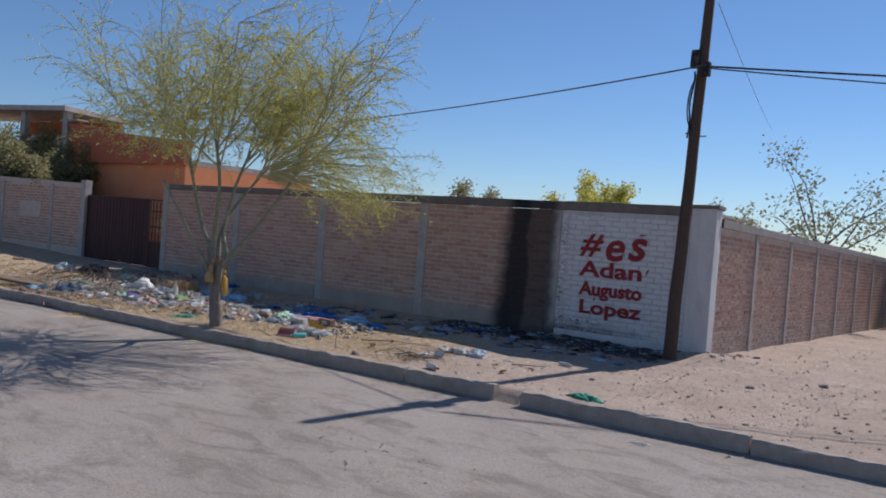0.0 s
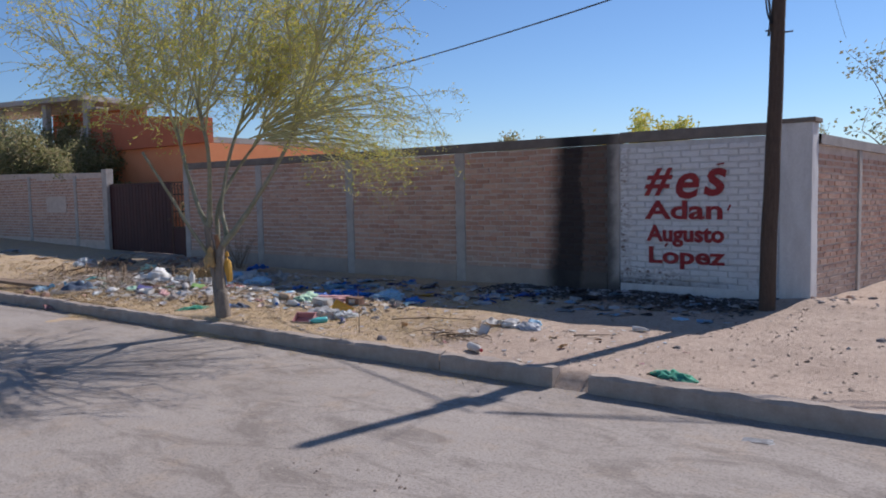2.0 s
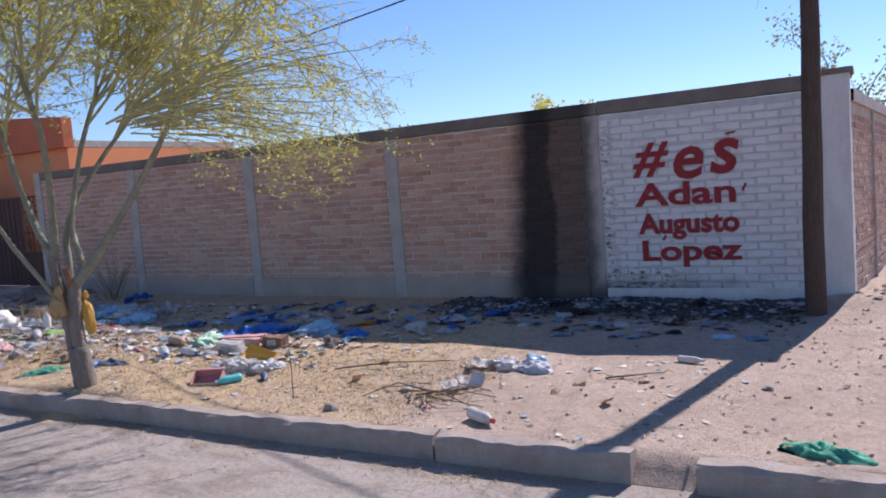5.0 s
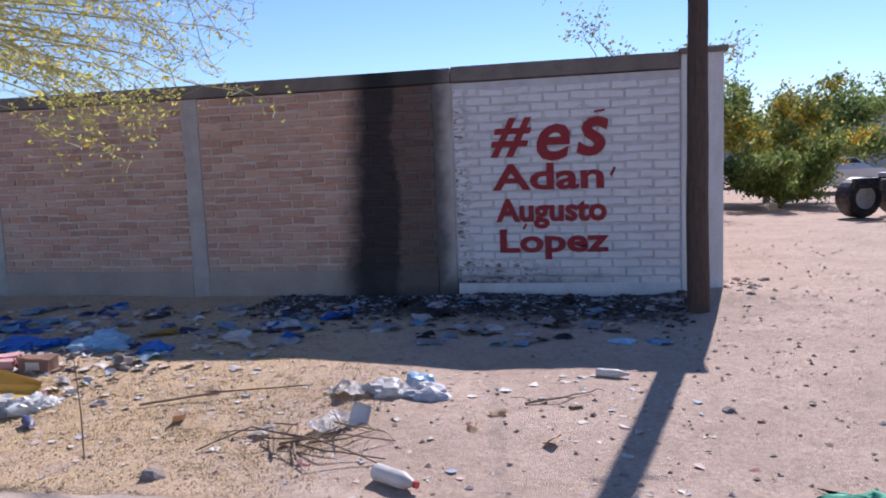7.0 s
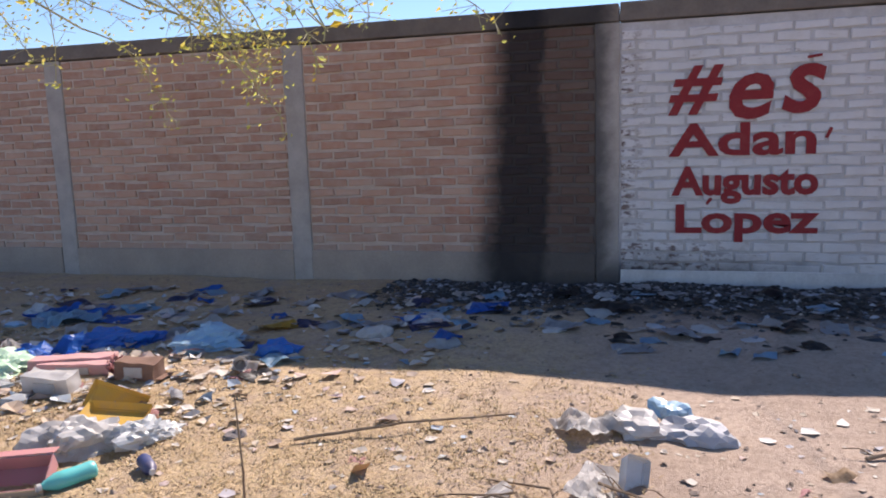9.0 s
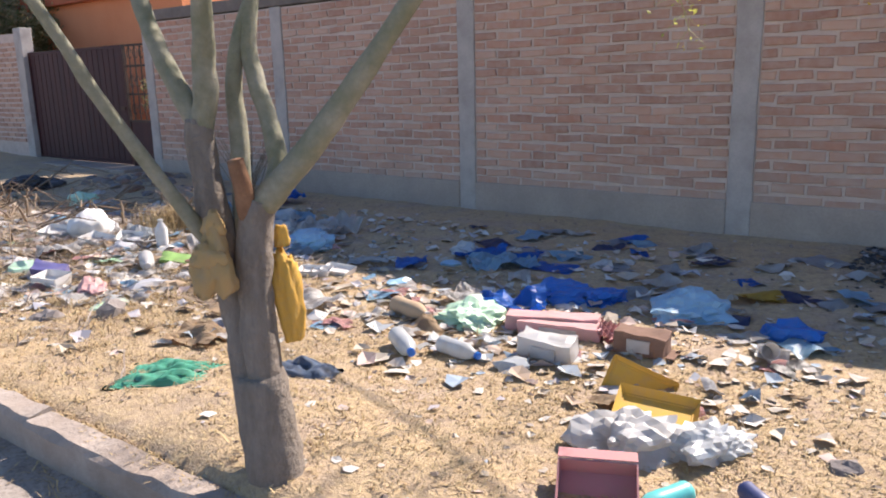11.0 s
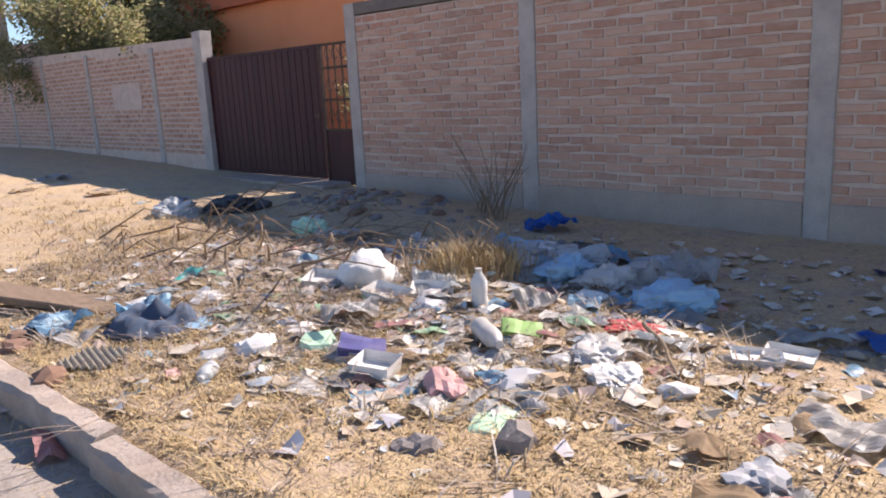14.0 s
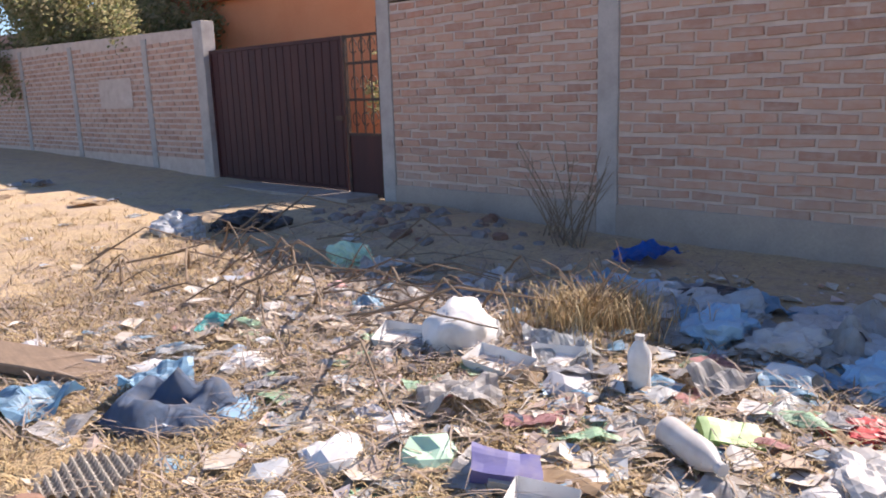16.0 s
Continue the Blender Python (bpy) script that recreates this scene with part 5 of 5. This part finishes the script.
# between tree and gate
cloth(-4.61, -5.25, 0.52, 0.20, "green", "flat sea-green fabric pad on straw", 40, 0.05)
cloth(-4.72, -5.12, 0.52, 0.20, "green", "flat sea-green fabric pad beside another", 36, 0.05)
cloth(-4.09, -4.80, 0.42, 0.22, "denim", "crumpled blue cloth on straw", 20, 0.07)
bottle(-4.22, -4.84, 0.18, 0.035, "blue", "white", "small blue bottle at the foot of the tree", 20)
stone(-5.98, -4.76, 0.24, "squared grey stone on dry straw", squat=1.0)
bag(-5.01, -4.75, 0.42, "tan", "dirty beige crumpled bag on straw", 0.6)
bag(-4.91, -4.59, 0.36, "white", "dirty white crumpled bag on straw", 0.6)
bag(-5.07, -4.47, 0.30, "grey", "grey crumpled rag on straw", 0.7)
foam_tray(-5.58, -3.29, 0.26, 0.17, 0.06, "white foam food tray on straw", 30, 5)
foam_tray(-5.46, -3.15, 0.26, 0.17, 0.06, "white foam food tray on straw", 10, 8)
foam_tray(-7.05, -4.63, 0.24, 0.19, 0.10, "torn white foam tray on litter", 20, 6)
paper(-7.31, -4.94, 0.46, 0.34, "foam", "sheet of white paper on dry straw", 0.03, rz=30)
paper(-6.76, -4.99, 0.30, 0.22, "foam", "flat white paper scrap on dry straw", 0.01, rz=60)
paper(-5.93, -4.16, 0.42, 0.26, "tan", "flattened brown cardboard on straw", 0.02, "cardboard", "cardboard", 10)
pack(-7.30, -4.52, 0.26, 0.13, 0.10, "purple", "crushed violet printed box on litter", 35, 18, "white")
bag(-7.83, -4.18, 0.42, "white", "torn white bag behind a violet box", 0.9)
bottle(-7.31, -3.51, 0.27, 0.055, "foam", "white", "white plastic bottle standing on litter", 0, True)
bottle(-6.98, -3.88, 0.36, 0.06, "white", "white", "white plastic jug lying on straw", 60)
pack(-6.80, -3.72, 0.24, 0.13, 0.06, "lime", "lime green printed pack on straw", 40, 20, "purple")
bag(-6.62, -4.54, 0.30, "pink", "pinkish crumpled bag on straw", 1.0)
bag(-6.30, -3.66, 0.46, "white", "long twisted white plastic bag on straw", 0.5)
bag(-6.03, -3.88, 0.38, "foam", "torn white plastic bag on straw", 0.5)
bag(-6.39, -3.26, 0.4, "red", "red and white plastic scrap on straw", 0.4)
bag(-7.09, -3.23, 0.45, "white", "white crumpled bag on straw", 0.9)
bag(-6.07, -3.33, 0.34, "clear", "cloudy crumpled bag on straw", 0.8)
stick([(-6.25, -3.25, 0.06), (-6.04, -3.45, 0.06), (-5.69, -3.84, 0.02)], 0.014, "bleached stick lying on straw")
thing("plastic_bag", crumple((0.22, 0.17, 0.20), 1.0, 17, 4, 0.30), P["foam"], on(-8.33, -3.61, -0.01, 0, 0, 70), "large domed white plastic bag on the heap", "bag", "", "", True)
bag(-7.86, -3.37, 0.5, "clear", "cloudy white bag beside a large one", 0.8)
foam_tray(-8.56, -3.83, 0.29, 0.22, 0.09, "white foam clamshell on the heap", 25, 12)
foam_tray(-7.93, -3.77, 0.34, 0.19, 0.09, "white foam container on the heap", 5, 10)
foam_tray(-7.73, -3.54, 0.30, 0.21, 0.08, "white foam container on the heap", 40, 14)
cloth(-9.26, -3.48, 0.24, 0.20, "sky", "light blue cloth scrap on dry grass", 20, 0.12)
cloth(-8.89, -5.00, 0.62, 0.55, "denim", "heap of worn denim rags on the litter", 30, 0.15)
bag(-9.18, -4.94, 0.4, "sky", "pale blue plastic on denim rags", 0.9)
bag(-9.76, -4.30, 0.26, "teal", "green plastic scrap on dry brush", 0.9)
bag(-9.52, -5.44, 0.5, "sky", "pale blue crumpled plastic on litter", 0.7)
egg_tray(-8.51, -5.54, 35, (6, 6))
bottle(-7.83, -5.16, 0.18, 0.045, "clear", "white", "crushed teal translucent bottle on litter", 40)
thing("plank", rough_post(-0.8, -0.13, 0, 0.8, 0.13, 0.06, 3), P["wood"], on(-10.16, -5.31, 0.05, 3, 6, 30), "grey weathered plank lying on litter", "plank")
stone(-9.33, -5.74, 0.24, "brown stone resting by a plank", "brickred")
stone(-9.53, -5.66, 0.22, "brown broken brick beside the kerb", "brickred")
stone(-8.47, -5.81, 0.26, "broken brick lying by the kerb", "brickred")
bag(-7.88, -5.97, 0.36, "pink", "reddish plastic bag below the kerb", 0.8)
stone(-6.28, -5.03, 0.2)
stone(-6.36, -5.08, 0.13)
bag(-10.58, -2.50, 0.5, "mint", "pale green plastic bag on dry brush", 1.0)
bag(-10.02, -2.62, 0.5, "foam", "white plastic bag on dry brush", 0.9)
bag(-9.03, -2.45, 0.45, "white", "white plastic bag on dry grass", 0.9)
bag(-13.12, -2.77, 0.6, "clear", "white sacks at the shade edge", 0.8)
bag(-12.66, -2.20, 0.8, "black", "black rubbish bag in the shade", 0.6)
bag(-8.73, -0.83, 0.55, "blue", "blue plastic bag at the foot of the wall", 0.8)
bag(-7.65, -1.88, 0.6, "black", "black rubbish bag at the foot of the wall", 0.6)
for k in range(30):
    bag(R.uniform(-8.5, -6.6), R.uniform(-2.7, -1.5), R.uniform(0.35, 0.65), R.choice(["white", "clear", "sky", "grey", "white", "foam"]), "white and grey plastic bag heaped in wall shade", R.uniform(0.45, 0.8), "bags heaped in the shade")
bag(-6.40, -2.62, 0.62, "sky", "big pale blue plastic sheet in wall shade", 0.6)

# scattered pieces, zone by zone
def scatter(n, x0, x1, y0, y1, kinds, sizes, label, group, flat=(0.35, 0.8)):
    for _ in range(n):
        x, y = R.uniform(x0, x1), R.uniform(y0, y1)
        col = R.choice(kinds)
        s = R.uniform(*sizes)
        if R.random() < 0.45:
            paper(x, y, s, s * R.uniform(0.5, 0.9), col, label, R.uniform(0.02, 0.06), "paper_scrap", "litter", group=group)
        else:
            bag(x, y, s, col, label, R.uniform(*flat), group, "plastic_scrap", 2)


pale = ["white", "foam", "white", "clear", "grey", "tan", "pink", "white"]
scatter(320, -10.0, -6.2, -4.9, -2.4, pale + ["sky", "mint", "foam"], (0.12, 0.36), "pale crumpled litter scrap on dry straw", "litter on the heap")
scatter(40, -8.4, -4.9, -4.7, -3.2, pale, (0.08, 0.24), "small pale litter scrap on straw", "litter on the heap")
scatter(40, -10.6, -7.6, -5.6, -4.5, pale + ["sky"], (0.10, 0.26), "pale litter scrap beside the kerb", "litter by the kerb")
scatter(56, -5.2, -1.9, -4.2, -2.9, pale + ["pink", "sky"], (0.10, 0.28), "pale litter scrap near the containers", "litter by the containers")
scatter(74, -5.6, -0.8, -2.9, -0.8, ["grey", "sky", "clear", "white", "navy", "blue", "grey"], (0.14, 0.40), "bluish litter scrap in wall shade", "litter in wall shade")
scatter(84, -1.6, 2.6, -2.4, -0.4, ["grey", "clear", "black", "black", "white", "sky"], (0.10, 0.30), "sooty litter scrap near the burnt wall", "sooty litter", (0.3, 0.6))
scatter(22, -1.0, 3.0, -5.2, -3.3, ["white", "tan", "pink", "tan"], (0.05, 0.13), "small scrap on bare dirt", "scraps on dirt")
scatter(14, -15.0, -11.2, -4.0, -1.2, ["white", "grey", "clear"], (0.12, 0.3), "pale scrap on ground before the gate", "scraps before the gate")
scatter(10, -20.0, -15.5, -4.0, -2.3, ["white", "grey", "tan"], (0.2, 0.5), "pale rubbish on the verge beyond the gate", "rubbish beyond the gate")

# rubble at the corner and earth mound by the gate
for k in range(34):
    stone(R.gauss(3.5, 0.25), R.uniform(-0.6, 1.2), R.uniform(0.04, 0.13), "broken rubble at the wall corner", R.choice(["stone", "brickred", "stone"]), "corner rubble")
for k in range(64):
    stone(R.gauss(-11.4, 0.8), R.uniform(-1.7, -0.35), R.uniform(0.08, 0.24), "dark earth clod on the mound by the wall", R.choice(["stone", "stone", "brickred"]), "clods on the mound")
stone(-9.03, -6.73, 0.55, "rounded grey stone lying on the street", squat=0.7)
paper(4.59, -6.17, 0.6, 0.3, "foam", "flat white board scrap beside the kerb", 0.01, "board_scrap", "litter", 10)
paper(4.21, -6.08, 0.4, 0.3, "grey", "grey rubbish scrap beside the kerb", 0.04, "litter_scrap", "litter")

# dry brush and stalks
for k in range(64):
    x, y = R.uniform(-12.8, -8.6), R.uniform(-4.2, -1.9)
    a = R.uniform(-0.6, 0.9)
    l = R.uniform(0.5, 1.3)
    stick([(x, y, 0.03), (x + l * 0.5 * math.cos(a), y + l * 0.5 * math.sin(a), R.uniform(0.08, 0.35)), (x + l * math.cos(a), y + l * math.sin(a), R.uniform(0.02, 0.25))], R.uniform(0.006, 0.014), "bare dry branch in a heap of brush")
for cx, cy, nn, hh in ((-9.55, -0.75, 16, 1.0), (-9.9, -0.6, 8, 0.7), (-7.98, -2.82, 12, 0.45)):
    bm = bmesh.new()
    for k in range(nn):
        a = R.uniform(0, 6.28)
        l = hh * R.uniform(0.5, 1.0)
        s = Vector((R.gauss(0, 0.06), R.gauss(0, 0.06), 0))
        d = Vector((0.45 * math.cos(a), 0.45 * math.sin(a), 1))
        pts = [s + d * l * t + Vector((0.12 * math.cos(a) * t * t, 0, 0)) for t in (0, 0.3, 0.6, 1.0)]
        tube(bm, pts, [0.007, 0.006, 0.005, 0.003], 4)
        for q in range(3):
            p = pts[1].lerp(pts[3], R.random())
            tube(bm, [p, p + Vector((R.gauss(0, 0.08), R.gauss(0, 0.08), R.uniform(0.04, 0.14)))], [0.003, 0.002], 3)
    thing("dry_shrub", bm, M_TWIG, on(cx, cy, -0.02), "leafless dry shrub with pale stalks", "shrub")
bm = bmesh.new()
tube(bm, [Vector((0, 0, 0)), Vector((0.01, 0, 0.3)), Vector((-0.01, 0.01, 0.6))], [0.006, 0.005, 0.003], 5)
thing("dry_stalk", bm, M_TWIG, on(-1.06, -5.17, -0.02), "single dry upright stalk on the verge", "stalk")

# ---- fine stuff ----
def tufts(name, n, place, h, label, seedn, mat=M_STRAW, most=2.6, wide=0.0028):
    r = random.Random(seedn)
    vs, fs = [], []
    for _ in range(n):
        x, y = place(r)
        z = gz(x, y) - 0.005
        for _ in range(r.randint(5, 11)):
            a, l = r.uniform(0, 6.28), h * r.uniform(0.35, 1.1)
            px, py = x + r.gauss(0, 0.035), y + r.gauss(0, 0.035)
            lean = r.uniform(0.1 * most, most)
            wx, wy = -math.sin(a) * wide, math.cos(a) * wide
            dx, dy = math.cos(a) * lean * l, math.sin(a) * lean * l
            i = len(vs)
            vs += [(px - wx, py - wy, z), (px + wx, py + wy, z), (px + dx * 0.5 + wx, py + dy * 0.5 + wy, z + l * 0.5), (px + dx * 0.5 - wx, py + dy * 0.5 - wy, z + l * 0.5), (px + dx, py + dy, z + l * 0.62)]
            fs += [(i, i + 1, i + 2, i + 3), (i + 3, i + 2, i + 4)]
    return stuff(name, vs, fs, mat, label, "grass")


tufts("dry_grass", 9500, lambda r: (r.uniform(-12.0, 0.4), max(-5.75, min(-2.5, r.gauss(-4.4, 0.85)))), 0.03, "thin trampled dry straw over the verge", 1)
tufts("dry_twigs", 700, lambda r: (r.gauss(-9.0, 1.6), r.gauss(-3.9, 0.9)), 0.14, "loose dry twigs strewn over the heap", 6, M_PEBBLE, 4.5, 0.004)
tufts("dry_grass", 5200, lambda r: (r.gauss(-8.7, 1.6), max(-5.7, r.gauss(-4.3, 0.8))), 0.075, "taller dry grass on the litter heap", 2)
tufts("dry_grass", 260, lambda r: (r.gauss(-7.98, 0.18), r.gauss(-2.82, 0.18)), 0.42, "tall dry grass clump on the heap", 3, M_STRAW, 0.7)
tufts("dry_grass", 420, lambda r: (lambda x: (x, kerb_y(x) - 0.12 + r.gauss(0, 0.09)))(r.choice([1.0, 1.2, -6.4, -2.0, -8.2, -4.6]) + r.gauss(0, 0.6)), 0.07, "dry grass along the foot of the kerb", 4)
tufts("dry_grass", 400, lambda r: (r.gauss(-13.3, 1.8), r.gauss(-3.5, 0.6)), 0.12, "dry grass before the gate", 5)


def bits(name, n, place, s0, s1, mat, label, cat, seedn, flat=0.5):
    """Loose bits, each a small uneven wedge."""
    r = random.Random(seedn)
    vs, fs = [], []
    for _ in range(n):
        x, y = place(r)
        z = gz(x, y) if y > kerb_y(x) else -0.15
        s = s0 + (s1 - s0) * r.random() ** 2.5
        a = r.uniform(0, 6.28)
        i = len(vs)
        for k in range(5):
            t = a + 2 * math.pi * k / 5
            q = s * (r.uniform(0.18, 0.75) if mat == M_LITTER else r.uniform(0.35, 0.6))
            vs.append((x + q * math.cos(t), y + q * math.sin(t), z + (r.uniform(0.0, 1.0) if mat == M_LITTER else r.uniform(-0.1, 0.5)) * s * flat))
        vs.append((x + r.gauss(0, 0.1) * s, y + r.gauss(0, 0.1) * s, z + s * flat * (r.uniform(0.05, 0.6) if mat == M_LITTER else r.uniform(0.5, 1.0))))
        fs += [(i + k, i + (k + 1) % 5, i + 5) for k in range(5)]
    return stuff(name, vs, fs, mat, label, cat)


bits("pebbles", 5200, lambda r: (r.uniform(-13, 9), r.uniform(-5.6, -0.2)), 0.008, 0.05, M_PEBBLE, "loose pebbles and clods on the dirt", "pebbles", 11)
bits("pebbles", 1500, lambda r: (r.uniform(2.5, 12), r.uniform(-6, 9)), 0.01, 0.07, M_PEBBLE, "loose pebbles on the open dirt corner", "pebbles", 12)
bits("street_pebbles", 2600, lambda r: (r.uniform(-9, 9), -6.05 - abs(r.gauss(0, 1.7))), 0.006, 0.035, M_PEBBLE, "gravel and grit on the street", "gravel", 13)
bits("street_pebbles", 900, lambda r: (r.gauss(2.4, 0.5), r.gauss(-8.5, 0.4)), 0.01, 0.06, M_PEBBLE, "loose gravel patch on the street", "gravel", 19)
bits("litter_bits", 2900, lambda r: (r.gauss(-8.3, 1.4), r.gauss(-3.8, 0.7)), 0.03, 0.16, M_LITTER, "shredded paper and plastic bits on the heap", "litter", 14, 0.42)
bits("litter_bits", 900, lambda r: (r.gauss(-3.5, 0.9), r.gauss(-3.5, 0.5)), 0.03, 0.14, M_LITTER, "shredded paper and plastic bits by the containers", "litter", 15, 0.42)
bits("litter_bits", 700, lambda r: (r.uniform(-7, 2.5), r.uniform(-5.5, -3.1)), 0.02, 0.08, M_LITTER, "small pale bits on the verge", "litter", 16, 0.25)
bits("litter_bits", 700, lambda r: (r.uniform(-9.2, -1.0), r.uniform(-3.0, -0.9)), 0.03, 0.14, M_LITTER, "small pale bits in wall shade", "litter", 17, 0.42)
bits("burnt_bits", 4200, lambda r: (r.uniform(-2.2, 2.7), -abs(r.gauss(0, 0.65)) - 0.08), 0.02, 0.10, M_ASH, "charred rubbish and ash at the foot of the wall", "ash", 18, 0.4)
